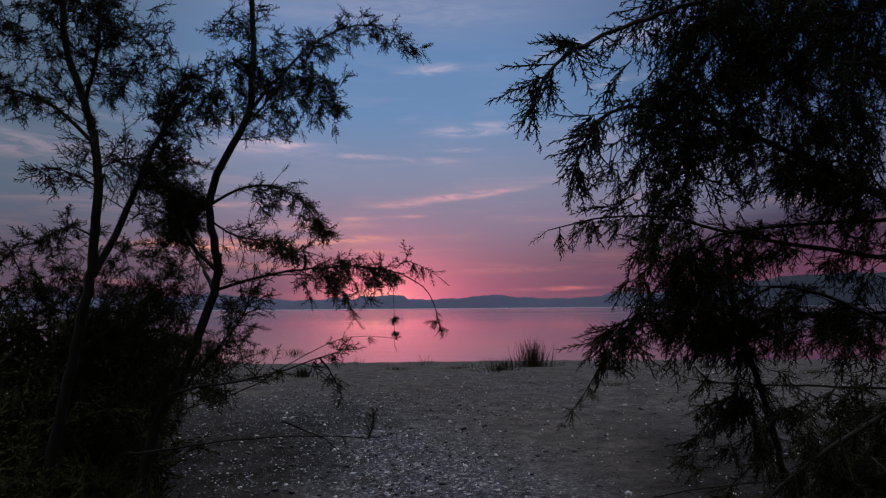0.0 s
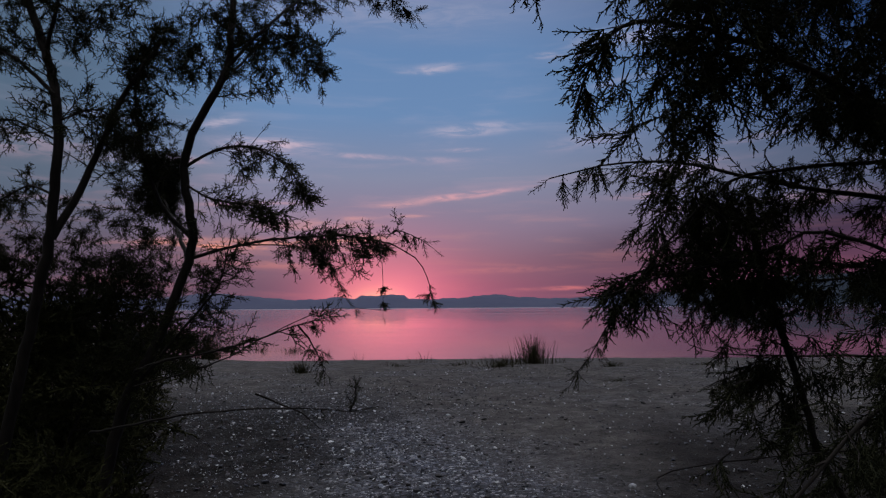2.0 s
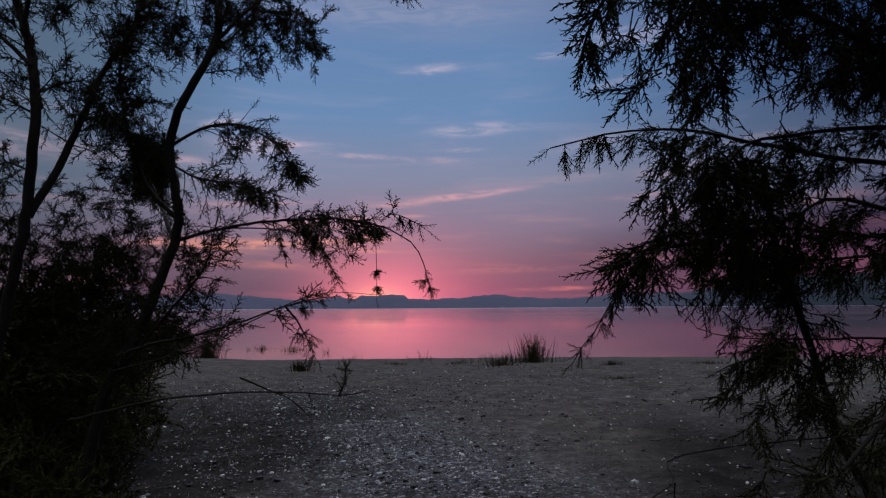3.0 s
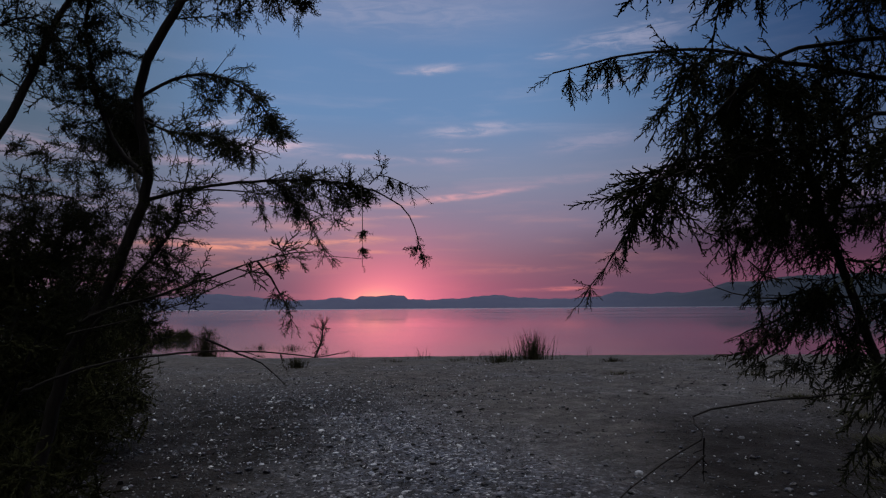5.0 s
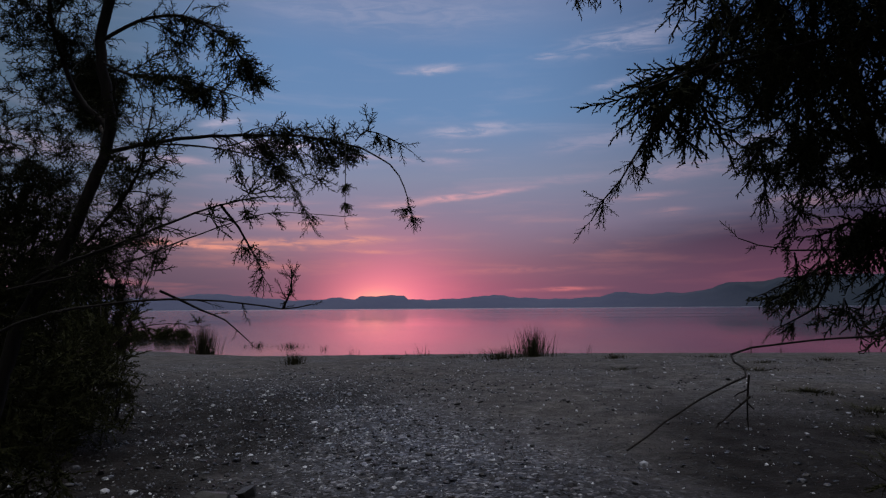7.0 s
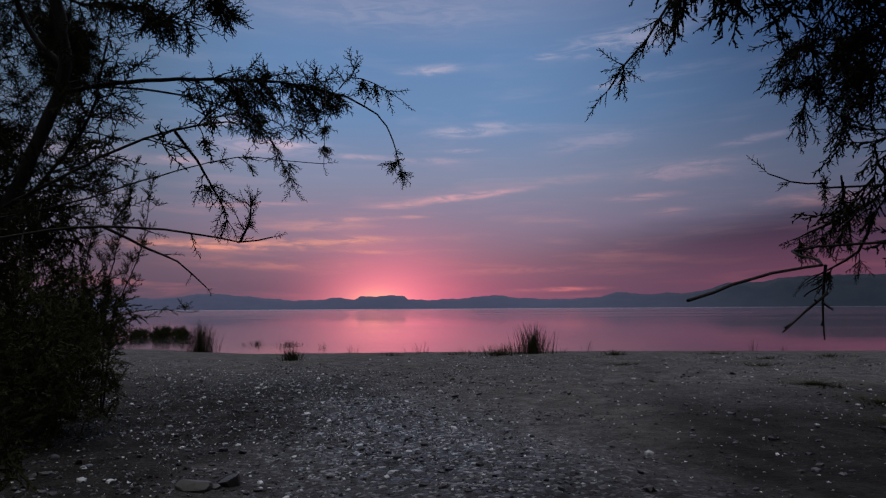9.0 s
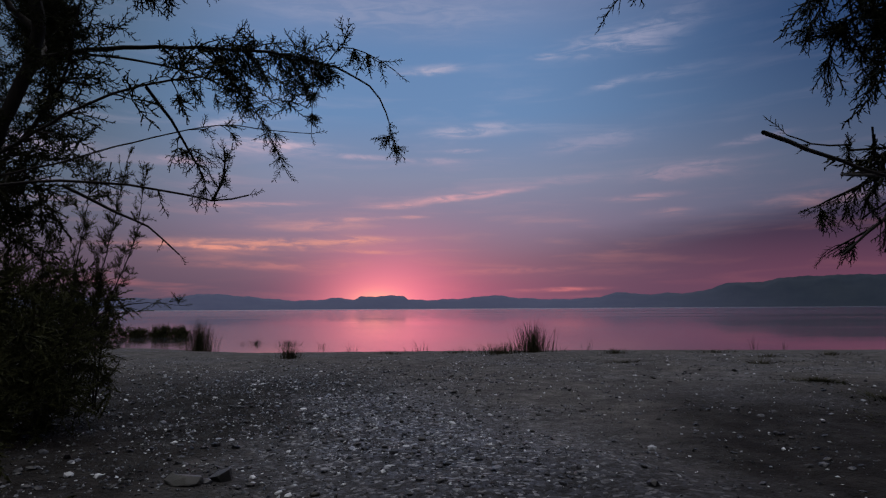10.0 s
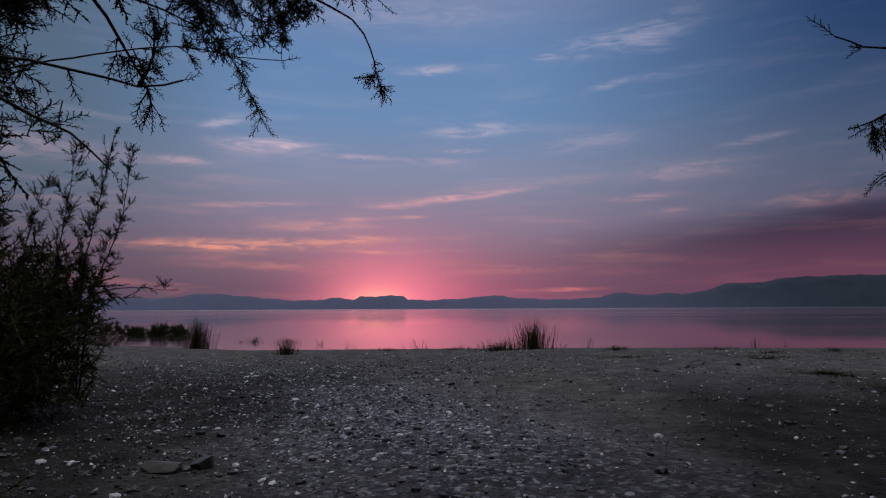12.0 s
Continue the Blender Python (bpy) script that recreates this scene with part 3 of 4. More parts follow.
lean.limb("limb", [(-1.15, 2.70, 1.37), (-0.87, 2.80, 1.45), (-0.69, 2.95, 1.56), (-0.51, 3.10, 1.65), (-0.38, 3.20, 1.66), (-0.25, 3.20, 1.65)], 0.0035, 0.0012, n=4, size=0.07, fine=0.6, start=0.6, droop=0.8, leaf=0.5)
lean.limb("limb", [(-1.32, 3.10, 1.34), (-1.11, 3.10, 1.60), (-0.96, 3.05, 1.77), (-0.89, 3.00, 1.98)], 0.009, 0.003, n=33, size=0.19, start=0.3, droop=0.4, leaf=0.6)
lean.limb("limb", [(-0.27, 3.30, 1.99), (-0.25, 3.20, 1.88), (-0.24, 3.13, 1.76), (-0.238, 3.114, 1.62)], 0.002, 0.001, n=9, size=0.04, fine=0.42, start=0.66, droop=0.9)
lean.clump((-1.69, 4.09, 2.43), (0.11, 0.16, 0.20), 2400, scale=0.75)
lean.clump((-1.86, 4.09, 2.67), (0.12, 0.12, 0.12), 350, scale=0.75)
lean.clump((-0.55, 3.60, 1.98), (0.18, 0.15, 0.12), 130)
lean.clump((-1.57, 3.70, 1.89), (0.14, 0.16, 0.18), 220)
lean.limb("limb", [(-1.16, 3.20, 1.90), (-1.44, 3.70, 2.13), (-1.69, 4.05, 2.41), (-1.76, 4.10, 2.64)], 0.012, 0.004, n=14, size=0.16, start=0.4, droop=0.4)
lean.clump((-1.04, 3.30, 3.13), (0.18, 0.25, 0.32), 330)
lean.clump((-1.41, 3.30, 2.48), (0.15, 0.16, 0.18), 240)
lean.clump((-0.76, 3.60, 3.11), (0.19, 0.19, 0.19), 170)
lean.clump((-1.31, 3.25, 2.86), (0.17, 0.19, 0.20), 260)
lean.clump((-0.46, 3.45, 1.94), (0.18, 0.16, 0.13), 80)
lean.clump((-1.60, 3.40, 2.00), (0.28, 0.32, 0.36), 120)
lean.clump((-1.09, 3.30, 1.65), (0.21, 0.19, 0.18), 60)
lean.clump((-1.82, 3.60, 2.10), (0.39, 0.29, 0.19), 170)
lean.clump((-1.47, 3.40, 2.16), (0.18, 0.20, 0.21), 130)
lean.clump((-0.98, 3.20, 1.88), (0.20, 0.16, 0.13), 70)
lean.clump((-1.66, 3.50, 1.81), (0.34, 0.22, 0.09), 110)
lean.clump((-1.76, 3.60, 1.71), (0.28, 0.25, 0.23), 200)
lean.clump((-1.54, 3.20, 2.49), (0.22, 0.21, 0.20), 160)
lean.clump((-1.32, 3.10, 1.52), (0.25, 0.20, 0.20), 240)
lean.clump((-1.06, 3.10, 1.44), (0.15, 0.15, 0.12), 80)
lean.clump((-1.42, 3.10, 1.76), (0.20, 0.20, 0.18), 130)
lean.clump((-2.15, 3.50, 1.90), (0.30, 0.25, 0.12), 260)
lean.clump((-1.68, 3.50, 1.86), (0.24, 0.20, 0.11), 160)
lean.clump((-1.17, 3.25, 2.92), (0.13, 0.14, 0.13), 170)
lean.clump((-0.88, 3.30, 2.86), (0.13, 0.14, 0.12), 120)
lean.clump((-0.66, 3.45, 2.96), (0.10, 0.12, 0.12), 90)

# tamarisk with a broad hanging crown
broad.limb("trunk", [(2.35, 2.20, -0.05), (2.25, 2.15, 0.70), (2.05, 2.10, 1.50), (1.95, 2.05, 2.20), (1.90, 2.00, 3.00)], 0.07, 0.03, n=39, size=0.31, start=0.6, droop=0.5)
broad.limb("limb", [(1.90, 2.00, 2.60), (1.13, 1.80, 2.80), (0.70, 1.60, 2.60), (0.42, 1.40, 2.44), (0.28, 1.31, 2.34), (0.21, 1.24, 2.26), (0.17, 1.20, 2.17)], 0.016, 0.0025, n=56, size=0.1, fine=0.8, start=0.1, droop=0.6)
broad.limb("limb", [(1.98, 2.08, 1.90), (1.42, 2.00, 2.14), (1.07, 1.90, 2.26), (0.88, 1.85, 2.33), (0.61, 1.80, 2.38), (0.48, 1.75, 2.35), (0.40, 1.75, 2.26), (0.36, 1.75, 2.14)], 0.018, 0.003, n=60, size=0.12, start=0.1, droop=0.8)
broad.limb("limb", [(1.98, 2.08, 1.85), (1.44, 2.10, 1.96), (1.11, 2.15, 2.02), (0.82, 2.20, 2.10), (0.62, 2.25, 2.12), (0.48, 2.27, 2.10), (0.38, 2.274, 2.075)], 0.012, 0.002, n=38, size=0.12, fine=0.85, start=0.1, droop=0.8)
broad.limb("limb", [(1.95, 2.05, 2.10), (0.99, 2.00, 2.04), (0.80, 2.00, 1.97), (0.66, 1.98, 1.84), (0.55, 1.97, 1.71), (0.47, 1.96, 1.60), (0.42, 1.95, 1.53), (0.365, 1.937, 1.455)], 0.009, 0.0012, n=46, size=0.034, fine=0.42, start=0.3, droop=0.5)
broad.limb("limb", [(1.98, 2.08, 1.70), (0.92, 2.00, 1.79), (0.75, 2.00, 1.78), (0.61, 2.00, 1.77), (0.52, 1.98, 1.72), (0.46, 1.98, 1.69)], 0.008, 0.002, n=45, size=0.14, start=0.1, droop=0.8)
broad.limb("limb", [(2.10, 2.10, 1.40), (1.16, 1.95, 1.83), (0.90, 1.95, 1.80), (0.68, 1.95, 1.75), (0.55, 1.95, 1.72), (0.47, 1.95, 1.69)], 0.01, 0.002, n=26, size=0.12, start=0.15, droop=0.7)
broad.limb("limb", [(2.05, 2.12, 1.50), (1.24, 2.70, 1.47), (1.13, 2.72, 1.48), (1.05, 2.74, 1.49), (0.99, 2.74, 1.51)], 0.007, 0.0015, n=9, size=0.06, fine=0.6, start=0.1, droop=0.8, leaf=0.8)
broad.limb("limb", [(2.00, 2.10, 1.80), (1.28, 2.60, 1.74), (1.08, 2.50, 1.72), (0.99, 2.50, 1.69), (0.94, 2.50, 1.57)], 0.008, 0.002, n=34, size=0.08, fine=0.75, start=0.1, droop=0.9)
broad.limb("limb", [(1.23, 2.70, 1.43), (1.17, 2.75, 1.39), (1.12, 2.80, 1.36), (1.07, 2.80, 1.34)], 0.005, 0.0015, n=9, size=0.06, fine=0.6, start=0.1, droop=0.9, leaf=0.8)
broad.limb("limb", [(1.23, 2.70, 1.40), (1.24, 2.78, 1.31), (1.18, 2.80, 1.27), (1.12, 2.82, 1.23)], 0.005, 0.0015, n=6, size=0.05, fine=0.6, start=0.2, droop=0.7, leaf=0.6)
broad.limb("limb", [(2.10, 2.12, 1.30), (0.73, 1.95, 1.25), (0.54, 1.78, 1.21), (0.39, 1.62, 1.19), (0.29, 1.50, 1.17)], 0.0038, 0.0010, n=0)
broad.limb("limb", [(0.55, 1.79, 1.21), (0.55, 1.80, 1.17), (0.55, 1.80, 1.13)], 0.0018, 0.0008, n=5, size=0.03, start=0.3, droop=0.5, leaf=0.0)
broad.limb("limb", [(0.55, 1.79, 1.18), (0.52, 1.78, 1.16), (0.49, 1.77, 1.14)], 0.0016, 0.0008, n=2, size=0.03, start=0.3, droop=0.5, leaf=0.0)
broad.limb("limb", [(0.99, 2.20, 2.00), (1.01, 2.20, 1.76), (1.07, 2.20, 1.57), (1.10, 2.15, 1.37), (1.13, 2.10, 1.17), (1.50, 2.10, 0.60), (1.85, 2.15, 0.00)], 0.01, 0.013, n=30, size=0.21, start=0.0, droop=0.5, leaf=0.6)
broad.clump((1.06, 1.80, 2.54), (0.27, 0.25, 0.23), 300)
broad.clump((1.42, 2.50, 2.57), (0.42, 0.33, 0.25), 260)
broad.clump((1.25, 2.00, 2.52), (0.26, 0.25, 0.18), 170)
broad.clump((0.70, 2.00, 1.97), (0.12, 0.12, 0.10), 100)
broad.clump((1.40, 2.10, 2.85), (0.35, 0.25, 0.20), 420)
broad.clump((0.95, 1.90, 2.72), (0.20, 0.20, 0.14), 200)
broad.clump((0.75, 1.55, 2.62), (0.22, 0.15, 0.10), 160)
broad.clump((1.52, 2.30, 2.66), (0.29, 0.30, 0.31), 230)
broad.clump((1.30, 2.00, 2.72), (0.27, 0.21, 0.14), 230)
broad.clump((0.85, 1.90, 2.64), (0.20, 0.16, 0.12), 170)
broad.clump((0.57, 1.72, 2.14), (0.12, 0.12, 0.12), 120)
broad.clump((0.67, 1.75, 2.25), (0.14, 0.13, 0.11), 150)
broad.clump((0.58, 2.00, 1.77), (0.11, 0.10, 0.09), 60)
broad.clump((0.62, 1.60, 2.43), (0.16, 0.12, 0.09), 150)
broad.clump((0.88, 1.85, 2.37), (0.18, 0.17, 0.15), 150)
broad.clump((1.20, 1.90, 2.21), (0.19, 0.20, 0.20), 150)
broad.clump((0.90, 2.20, 1.92), (0.20, 0.21, 0.22), 50)
broad.clump((1.24, 2.20, 1.64), (0.26, 0.23, 0.20), 110)
broad.clump((1.33, 2.20, 1.38), (0.28, 0.26, 0.24), 110)
broad.clump((1.00, 2.30, 1.48), (0.14, 0.15, 0.16), 50)
broad.clump((0.92, 2.10, 1.80), (0.18, 0.20, 0.17), 70)
broad.clump((1.04, 2.20, 1.50), (0.14, 0.12, 0.11), 90)
broad.clump((1.03, 2.20, 2.06), (0.19, 0.16, 0.12), 120)
broad.clump((0.90, 2.20, 1.93), (0.12, 0.10, 0.10), 130)
broad.clump((0.90, 2.20, 1.74), (0.13, 0.12, 0.10), 90)
broad.clump((1.37, 2.20, 1.74), (0.15, 0.12, 0.10), 100)
broad.clump((1.45, 2.20, 2.06), (0.25, 0.20, 0.20), 110)
broad.clump((1.32, 2.10, 2.34), (0.25, 0.20, 0.14), 150)
broad.clump((0.78, 2.10, 1.98), (0.10, 0.10, 0.10), 130)
broad.clump((1.10, 2.50, 1.62), (0.07, 0.11, 0.15), 80, scale=0.8)
broad.clump((1.03, 2.50, 1.74), (0.09, 0.08, 0.07), 130, scale=0.8)
# its lowest bough, hanging close beside the path
broad.limb("limb", [(2.02, 2.10, 1.62), (1.60, 1.60, 1.78), (1.15, 1.22, 1.74), (0.80, 1.05, 1.66), (0.56, 1.00, 1.56), (0.42, 0.98, 1.44)], 0.014, 0.002, n=34, size=0.12, fine=0.55, start=0.35, droop=0.9)
broad.limb("limb", [(1.15, 1.22, 1.74), (0.86, 1.12, 1.60), (0.66, 1.06, 1.48), (0.54, 1.04, 1.36)], 0.007, 0.0015, n=26, size=0.10, fine=0.55, start=0.2, droop=0.9)
broad.clump((0.66, 1.05, 1.52), (0.15, 0.10, 0.14), 520, scale=0.5)
broad.clump((0.88, 1.12, 1.54), (0.20, 0.14, 0.20), 1500, scale=0.55)
broad.clump((0.48, 1.00, 1.50), (0.14, 0.08, 0.14), 150, scale=0.42)
for tree in (slim, lean, broad):
    tree.finish()

# ---- undergrowth ----
thicket = Tamarisk(21, "dense dark thicket round the tamarisk stems", SCRUB, 1.0, "thicket", "shrub", "undergrowth", SCRUB_SPRIGS)
for stem in range(7):
    a = stem * 0.9
    thicket.limb("stem", [(-2.2 + 0.1 * math.cos(a), 3.2 + 0.1 * math.sin(a), -0.03), (-2.2 + 0.35 * math.cos(a), 3.25 + 0.35 * math.sin(a), 0.7), (-2.2 + 0.6 * math.cos(a), 3.3 + 0.55 * math.sin(a), 1.4)],
                 0.012, 0.004, n=10, size=0.4, start=0.2, droop=0.2)
thicket.clump((-2.40, 3.40, 0.90), (0.85, 0.70, 0.92), 2200, 1.7, 0.1)
thicket.clump((-1.88, 3.50, 0.75), (0.45, 0.55, 0.82), 1300, 1.5, 0.1)
thicket.clump((-3.20, 3.90, 1.00), (0.80, 0.70, 0.90), 1000, 1.9, 0.1)
thicket.clump((-2.10, 3.70, 1.58), (0.62, 0.38, 0.22), 900, 1.5, 0.0)
thicket.clump((-1.95, 3.20, 0.30), (0.45, 0.35, 0.32), 700, 1.4, 0.1)
thicket.clump((-1.60, 3.60, 1.45), (0.26, 0.30, 0.18), 260, 0.9, 0.1)
thicket.clump((-1.80, 2.50, 0.72), (0.42, 0.20, 0.58), 1500, 0.9, 0.1)
thicket.clump((-1.52, 2.80, 0.66), (0.28, 0.16, 0.52), 1100, 0.9, 0.1)
thicket.finish()

scrub = Tamarisk(22, "young tamarisk shrub with tall upright feathery plumes", SCRUB, 1.5, "tamarisk_shrub", "shrub", "undergrowth")
scrub.limb("stem", [(-3.45, 7.90, 0.10), (-3.36, 7.90, 1.10), (-3.11, 7.90, 1.82), (-3.01, 7.90, 2.58)], 0.012, 0.002, n=30, size=0.34, start=0.25, droop=-0.8, gap=0.04)
scrub.limb("stem", [(-3.41, 7.80, 0.10), (-3.41, 7.80, 1.24), (-3.32, 7.80, 1.80), (-3.15, 7.80, 2.74)], 0.012, 0.002, n=30, size=0.34, start=0.25, droop=-0.8, gap=0.04)
scrub.limb("stem", [(-3.55, 7.60, 0.10), (-3.55, 7.60, 1.34), (-3.47, 7.60, 2.00), (-3.42, 7.60, 2.55)], 0.012, 0.002, n=30, size=0.34, start=0.25, droop=-0.8, gap=0.04)
scrub.limb("stem", [(-3.81, 7.50, 0.10), (-3.81, 7.50, 1.39), (-3.73, 7.50, 1.82), (-3.66, 7.50, 2.15)], 0.012, 0.002, n=30, size=0.34, start=0.25, droop=-0.8, gap=0.04)
scrub.limb("stem", [(-3.50, 7.40, 0.10), (-3.25, 7.40, 0.95), (-2.85, 7.40, 1.16), (-2.35, 7.40, 1.14)], 0.012, 0.002, n=10, size=0.18, start=0.25, droop=0.4, gap=0.04)
scrub.limb("stem", [(-4.04, 7.30, 0.10), (-4.04, 7.30, 1.38), (-3.91, 7.30, 1.74), (-3.87, 7.30, 2.01)], 0.012, 0.002, n=30, size=0.34, start=0.25, droop=-0.8, gap=0.04)
scrub.clump((-3.65, 7.70, 0.75), (0.45, 0.35, 0.60), 420, 1.3, 0.0)
scrub.finish()
bank = Tamarisk(24, "dense dark rounded shrub on the shingle", SCRUB, 1.0, "shrub", "shrub", "undergrowth", SCRUB_SPRIGS)
for stem in range(6):
    a = stem * 1.05
    bank.limb("stem", [(-4.0, 6.9, -0.03), (-4.0 + 0.5 * math.cos(a), 6.9 + 0.5 * math.sin(a), 0.5), (-4.0 + 0.9 * math.cos(a), 6.9 + 0.8 * math.sin(a), 1.0)], 0.014, 0.005, n=10, size=0.4, start=0.2, droop=0.2)
bank.clump((-4.50, 7.20, 0.65), (1.50, 1.40, 0.92), 2400, 2.5, 0.0)
bank.clump((-3.66, 6.70, 0.45), (0.70, 0.90, 0.65), 2200, 1.4, 0.0)
bank.clump((-3.47, 7.20, 0.72), (0.45, 0.50, 0.66), 1100, 1.3, 0.0)
bank.clump((-3.90, 7.60, 1.10), (0.80, 0.60, 0.30), 300, 1.6, 0.0)
bank.clump((-4.10, 7.80, 1.35), (0.80, 0.40, 0.30), 380, 1.6, 0.0)
bank.clump((-3.55, 7.80, 1.15), (0.40, 0.30, 0.25), 170, 1.4, 0.0)
bank.finish()

low = Tamarisk(23, "thin straggling dark shrub on the shingle", SCRUB, 0.8, "straggling_shrub", "shrub", "undergrowth", SCRUB_SPRIGS)
for stem in range(5):
    a = 1.6 + stem * 0.5
    low.limb("stem", [(2.6, 3.3, -0.02), (2.6 + 0.4 * math.cos(a), 3.3 + 0.3 * math.sin(a), 0.35), (2.6 + 0.8 * math.cos(a), 3.3 + 0.5 * math.sin(a), 0.6)], 0.008, 0.003, n=7, size=0.3, start=0.2, droop=0.3, leaf=0.6)
low.finish()


# ---- rushes ----
def blade(seed):
    """One tapering blade, a metre tall, bowing towards +x."""
    bow = 0.01 + 0.03 * seed
    s = np.linspace(0, 1, 5)
    p = np.stack([bow * s ** 2.2 * 2, 0.01 * np.sin(s * 3 + seed), s], 1)
    v, t = tube(p, np.array([1, 0.95, 0.8, 0.55, 0.12]) * 0.007, 3)
    return mesh_from("blade", v, t, RUSH)


BLADES = [blade(i) for i in range(4)]


def rush(name, label, x, y, blades, tall, wide, seed, z=None, category="grass tuft", group="rush tufts"):
    rng = np.random.default_rng(seed)
    base = tagged(new(name), label, category, group)
    base.location = (x, y, float(ground_z(x, y)) if z is None else z)
    for j in range(blades):
        a, r = rng.uniform(0, 360), min(abs(rng.normal(0, 0.42)), 1.1)
        length = tall * rng.uniform(0.45, 1.05) * (1 - 0.30 * r)
        ob = child("blade", BLADES[j % 4], base)
        px, py = r * wide * math.cos(radians(a)), r * wide * math.sin(radians(a))
        drop = float(ground_z(x + px, y + py)) - base.location.z if z is None else 0.0
        ob.matrix_basis = pose(px, py, drop - 0.02, 0, rng.uniform(-5, 9) + 6 * r, a) @ Matrix.Diagonal((1.1, 1.1, length, 1))


rush("rush_tuft", "tall dark rush tuft on the beach edge", 3.62, 26.0, 260, 1.35, 0.95, 1)
rush("rush_tuft", "low dark rush growth beside the large tuft", 2.5, 25.8, 130, 0.55, 1.5, 2)
rush("rush_tuft", "wide dark rush tuft at the waterline", -13.6, 37.2, 420, 1.9, 1.0, 3)
for j, (x, y, n, tall, wide) in enumerate(((-0.9, 29.0, 16, 0.7, 0.7), (-4.3, 31.5, 9, 0.7, 0.5), (5.0, 27.5, 12, 0.45, 0.5), (6.6, 30.0, 7, 0.7, 0.25), (14.6, 31, 9, 0.75, 0.4), (1.2, 26.0, 22, 0.4, 0.9), (16.0, 31, 6, 0.5, 0.3))):
    rush("rush_sprigs", "few thin rush stems at the waterline", x, y, n, tall, wide, 10 + j)
for j, (x, y, n, tall, wide) in enumerate(((-12.7, 45.0, 90, 0.5, 1.2), (-10.2, 44.0, 120, 0.5, 1.4), (-7.4, 41.0, 14, 0.6, 0.5))):
    rush("reed_tuft", "short dark reeds standing in shallow water", x, y, n, tall, wide, 30 + j, WATER_Z - 0.05)
# the near clumps, left and right, are added to darken the corners there
for j, (x, y, n, tall, wide) in enumerate(((-4.6, 21.0, 150, 0.42, 0.5), (2.0, 23.0, 170, 0.28, 1.0), (6.0, 23.0, 110, 0.25, 0.6), (9.2, 19.0, 60, 0.16, 0.5), (5.7, 10.7, 220, 0.10, 0.75), (3.9, 6.1, 200, 0.13, 0.55), (4.7, 7.3, 200, 0.12, 0.7), (3.3, 4.9, 180, 0.12, 0.45), (-2.7, 4.5, 180, 0.14, 0.5), (-3.2, 5.2, 160, 0.16, 0.5), (5.4, 8.8, 150, 0.10, 0.6), (-1.8, 25, 60, 0.2, 0.8), (11.5, 20, 80, 0.18, 0.9), (4.4, 16.5, 90, 0.12, 0.7), (7.5, 16.0, 120, 0.12, 0.9), (0.6, 24.5, 80, 0.16, 1.2), (9.8, 24.0, 120, 0.2, 1.6))):
    rush("grass_clump", "low dark grass clump on the shingle", x, y, n, tall, wide, 50 + j, group="grass clumps")

# bushes on the spit across the inlet
for j, (x, y, r, hgt) in enumerate(((-32.2, 57.5, 2.4, 2.9), (-35.5, 57.5, 3.0, 4.3), (-29.2, 57.0, 2.2, 1.1), (-26.6, 57.4, 1.3, 0.7), (-24.6, 57.3, 0.9, 1.0), (-23.0, 57.1, 0.7, 0.75), (-40.0, 57.0, 3.6, 5.0), (-46.0, 56.0, 4.4, 5.2))):
    spit = Tamarisk(60 + j, "low dark bush on the spit across the inlet", SCRUB, 1.5, "spit_bush", "shrub", "bushes on the spit", SCRUB_SPRIGS)
    zb = max(float(ground_z(x, y)), WATER_Z) - 0.05
    spit.limb("stem", [(x, y, zb), (x, y, zb + hgt * 0.3), (x + 0.1, y, zb + hgt * 0.6)], 0.05, 0.02, n=12, size=r * 0.4, start=0.2, droop=0.2)
    spit.clump((x, y, zb + hgt * 0.32), (r, 1.2, hgt * 0.6), 1100, 3.2, 0.0)
    spit.finish()


# ---- stones ----
def pebble_shape(seed, rough=0.25, sub=1):
    bm = bmesh.new()
    bmesh.ops.create_icosphere(bm, subdivisions=sub, radius=1.0)
    rng = np.random.default_rng(seed)
    for v in bm.verts:
        v.co *= 1 + rng.normal(0, rough * 0.5)
    bm.verts.ensure_lookup_table()
    vv = np.array([v.co[:] for v in bm.verts])
    tt = np.array([[v.index for v in f.verts] for f in bm.faces])
    bm.free()
    return vv, tt


def chip_shape(seed):
    """A rough eight-sided chip."""
    rng = np.random.default_rng(seed)
    v = np.array([[1, 0, 0], [-1, 0, 0], [0, 1, 0], [0, -1, 0], [0, 0, 1], [0, 0, -1]]) * rng.uniform(0.75, 1.2, (6, 1)) + rng.normal(0, 0.18, (6, 3))
    t = np.array([[0, 2, 4], [2, 1, 4], [1, 3, 4], [3, 0, 4], [2, 0, 5], [1, 2, 5], [3, 1, 5], [0, 3, 5]])
    return v, t


SHAPES = [chip_shape(i) for i in range(9)] + [pebble_shape(i) for i in range(4)]


def pale_fan(x, y):
    """A band of pale shingle that slants across the beach."""
    side = x + 0.3 + 0.42 * (y - 7.6)
    return np.exp(-(side / np.where(side < 0, 1.9, 0.95)) ** 2) * smoothstep(y, 5.0, 7.2) * (1 - smoothstep(y, 11, 15))


def patchiness(x, y):
    """How thick the shingle lies: thick in the middle, thinner towards the lake and to one side."""
    side = x + 1.3 + 0.10 * (y - 8)
    fan = np.exp(-(side / np.where(side < 0, 2.3 + 0.14 * y, 1.2 + 0.11 * y)) ** 2) * smoothstep(y, 3.5, 6) * (1 - smoothstep(y, 12, 19))
    return 0.20 + 0.70 * fan


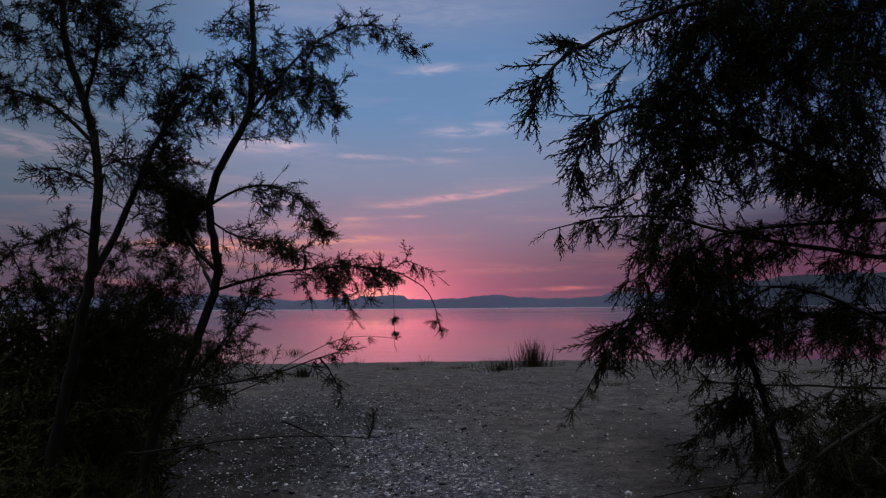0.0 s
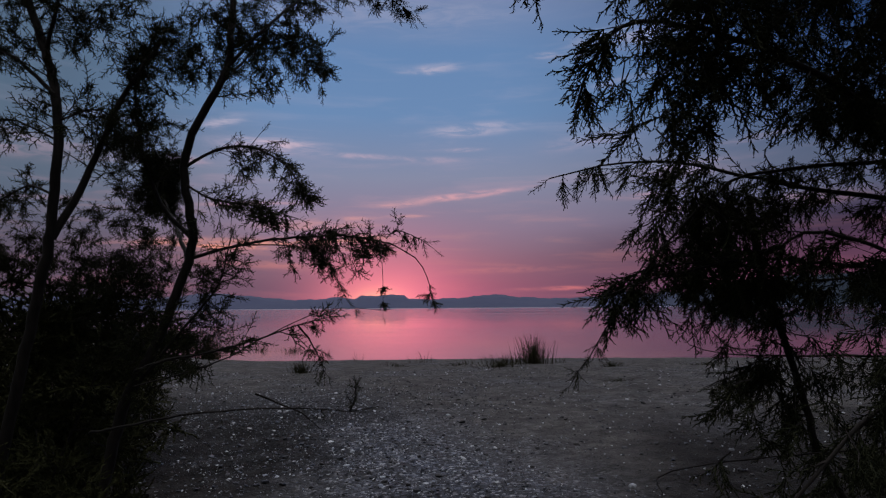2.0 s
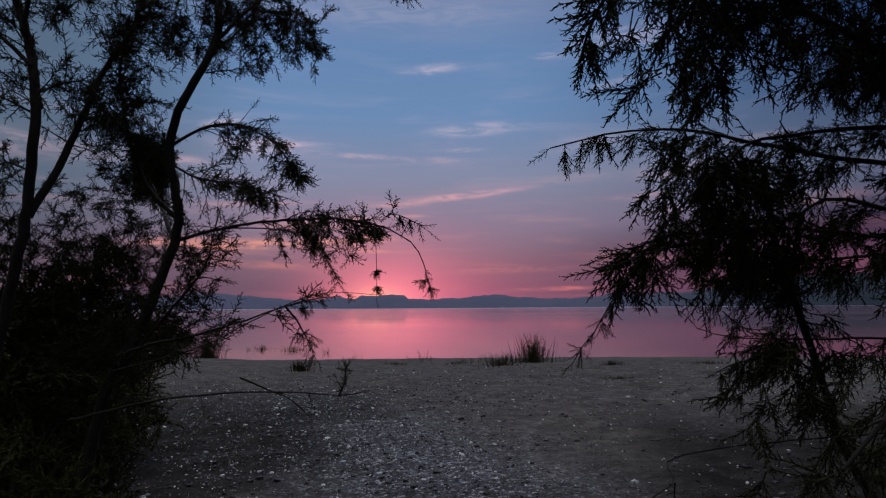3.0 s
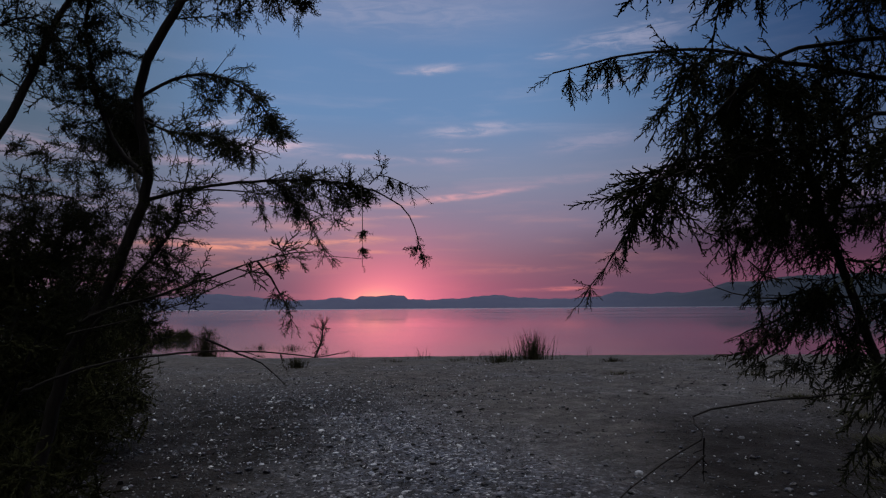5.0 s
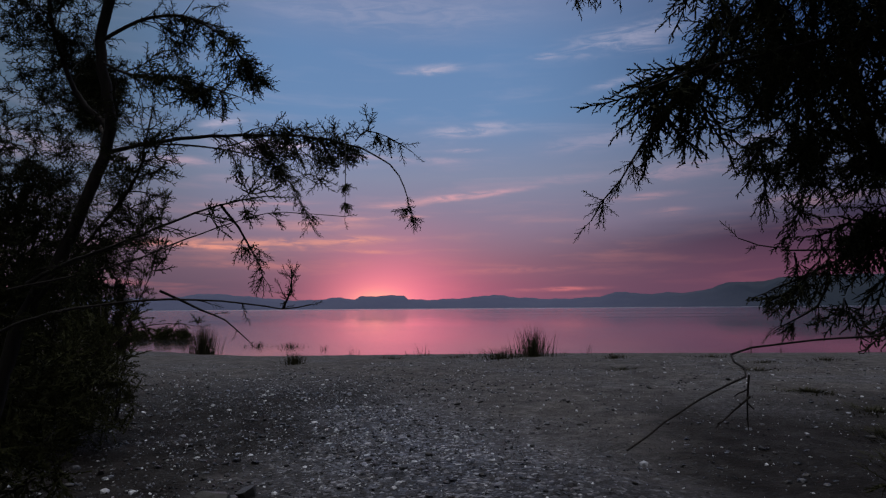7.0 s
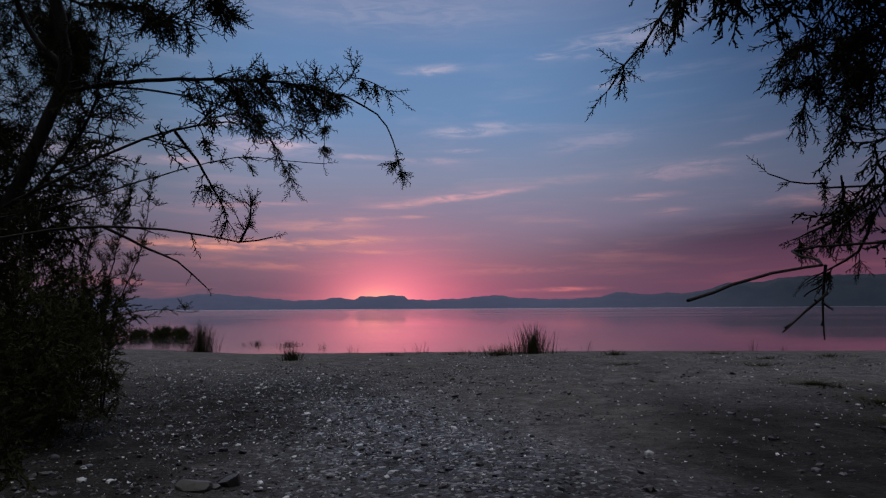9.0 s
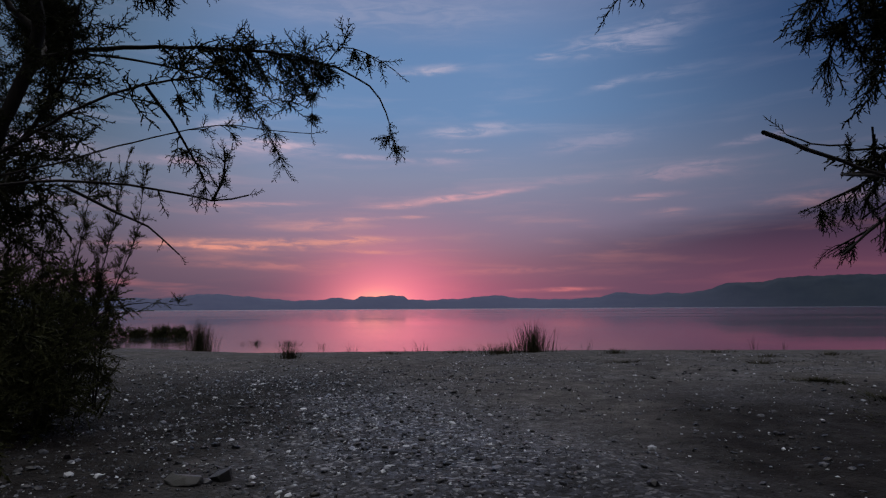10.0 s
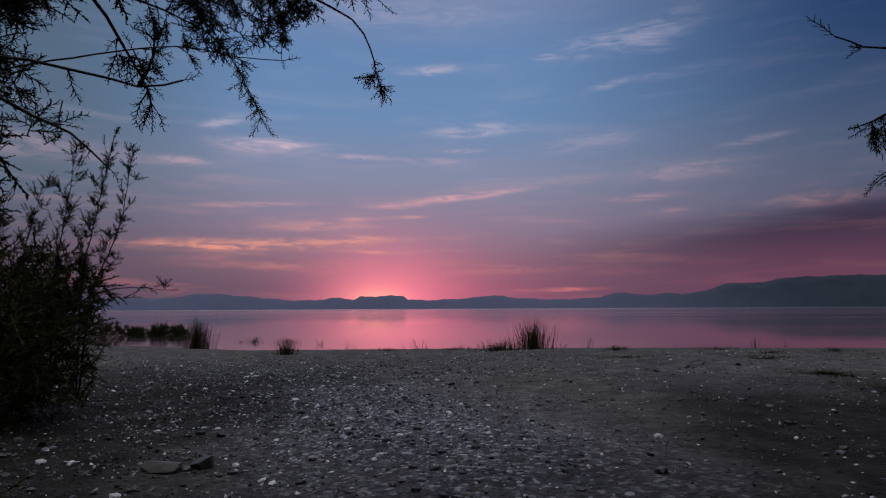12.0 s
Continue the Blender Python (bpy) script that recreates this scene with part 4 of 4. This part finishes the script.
def gravel(name, label, count, seed, cover, mat, middle=0.0092):
    rng = np.random.default_rng(seed)
    x, y = rng.uniform(-11, 11, count * 6), 3.2 + 18.8 * rng.random(count * 6) ** 1.5
    lumps = np.array([noise.noise(Vector((a * 0.9, b * 0.9, 0.0))) for a, b in zip(x, y)])
    keep = (rng.random(len(x)) < np.clip(cover(x, y) + 0.5 * lumps * cover(x, y) ** 0.5, 0.0, 1)) & (np.abs(x) < 0.75 * y + 2.5)
    x, y = x[keep][:count], y[keep][:count]
    size = np.clip(rng.lognormal(math.log(middle), 0.55, len(x)), 0.004, 0.042)
    h = Heap()
    kind = np.where(size > 0.026, rng.integers(9, 13, len(x)), rng.integers(0, 9, len(x)))
    spin = rng.uniform(0, 6.28, len(x))
    flat = rng.uniform(0.25, 0.7, len(x))
    wide = rng.uniform(0.6, 1.0, len(x))
    z = ground_z(x, y)
    lean = np.where(size > 0.02, 0.18, 0.5)[:, None]
    rot = turned(np.concatenate([rng.normal(0, 1, (len(x), 2)) * lean, np.ones((len(x), 1))], 1), spin)
    for i, (sv, st) in enumerate(SHAPES):
        w = np.nonzero(kind == i)[0]
        s = sv[None] * np.stack([size[w], size[w] * wide[w], size[w] * flat[w]], 1)[:, None]
        foot = np.stack([x[w], y[w], z[w] + size[w] * flat[w] * 0.3], 1)
        v = np.einsum("nij,nvj->nvi", rot[w], s) + foot[:, None]
        h.add(v.reshape(-1, 3), (st[None] + (np.arange(len(w)) * len(sv))[:, None, None]).reshape(-1, 3))
    return tagged(new(name, h.mesh(name, mat)), label, "gravel", kind="stuff")


gravel("gravel", "grey and dark pebbles strewn over the beach", 46000, 5, patchiness, PEBBLE)
gravel("pale_shingle", "pale bluish shingle in a band across the beach", 21000, 6, pale_fan, PALE, 0.0080)



def faceted(seed, cuts=9, sub=3):
    """A worn, broken stone: a ball cut by planes, with rounded edges left between them."""
    v, t = pebble_shape(seed, 0.03, sub)
    rng = np.random.default_rng(seed)
    for c in range(cuts):
        d = unit(rng.normal(0, 1, 3))
        over = np.maximum(v @ d - rng.uniform(0.45, 0.8), 0)
        v = v - 0.92 * over[:, None] * d
    return v, t


BIG = [faceted(20 + i, 8, 2) for i in range(4)]


def stone_mesh(i, mat):
    v, t = BIG[i]
    return mesh_from("beach_stone", v * np.array([1, 0.75, 0.5]), t, mat, True)


def stones(label, group, mat, count, seed, lo, hi):
    rng = np.random.default_rng(seed)
    meshes = [stone_mesh(i, mat) for i in range(4)]
    made = 0
    while made < count:
        y = 4.0 + 14 * rng.random() ** 1.4
        x = rng.uniform(-0.7, 0.75) * y
        if rng.random() > patchiness(x, y) + 0.25:
            continue
        s = rng.uniform(lo, hi)
        ob = new("beach_stone", meshes[made % 4])
        ob.matrix_basis = pose(x, y, float(ground_z(x, y)) + 0.25 * s, rng.uniform(-12, 12), rng.uniform(-12, 12), rng.uniform(0, 360)) @ Matrix.Diagonal((s, s, s, 1))
        tagged(ob, label, "stone", group)
        made += 1


stones("small bleached white stone on the shingle", "white stones", WHITE, 290, 7, 0.007, 0.018)
stones("small dark stone on the shingle", "dark stones", DARK, 100, 8, 0.015, 0.045)
dark = stone_mesh(1, DARK)
for x, y, s in ((0.29, 9.56, 0.055), (0.62, 9.85, 0.05), (0.90, 9.48, 0.035), (0.55, 9.2, 0.02), (3.02, 8.8, 0.04), (3.5, 11.5, 0.06), (0.3, 12.4, 0.05), (5.4, 12.8, 0.07)):
    ob = tagged(new("beach_stone", dark), "dark rounded stone lying on the sand", "stone", "dark stones")
    ob.matrix_basis = pose(x, y, float(ground_z(x, y)) + 0.3 * s, 0, 0, 40 * x) @ Matrix.Diagonal((s, s, s, 1))
for x, y, s, label, tilt in ((-1.46, 5.28, 0.115, "flat grey rock half sunk in the shingle", 4), (-1.27, 5.44, 0.10, "squat brown-grey rock lying on the shingle", -8)):
    v, t = faceted(31 + int(s * 100), 12, 4)
    ob = tagged(new("beach_rock", mesh_from("beach_rock", v * np.array([1, 0.75, 0.55]), t, ROCK)), label, "rock", "rocks")
    ob.matrix_basis = pose(x, y, float(ground_z(x, y)) + 0.02, tilt, tilt, 15) @ Matrix.Diagonal((s, s, s, 1))
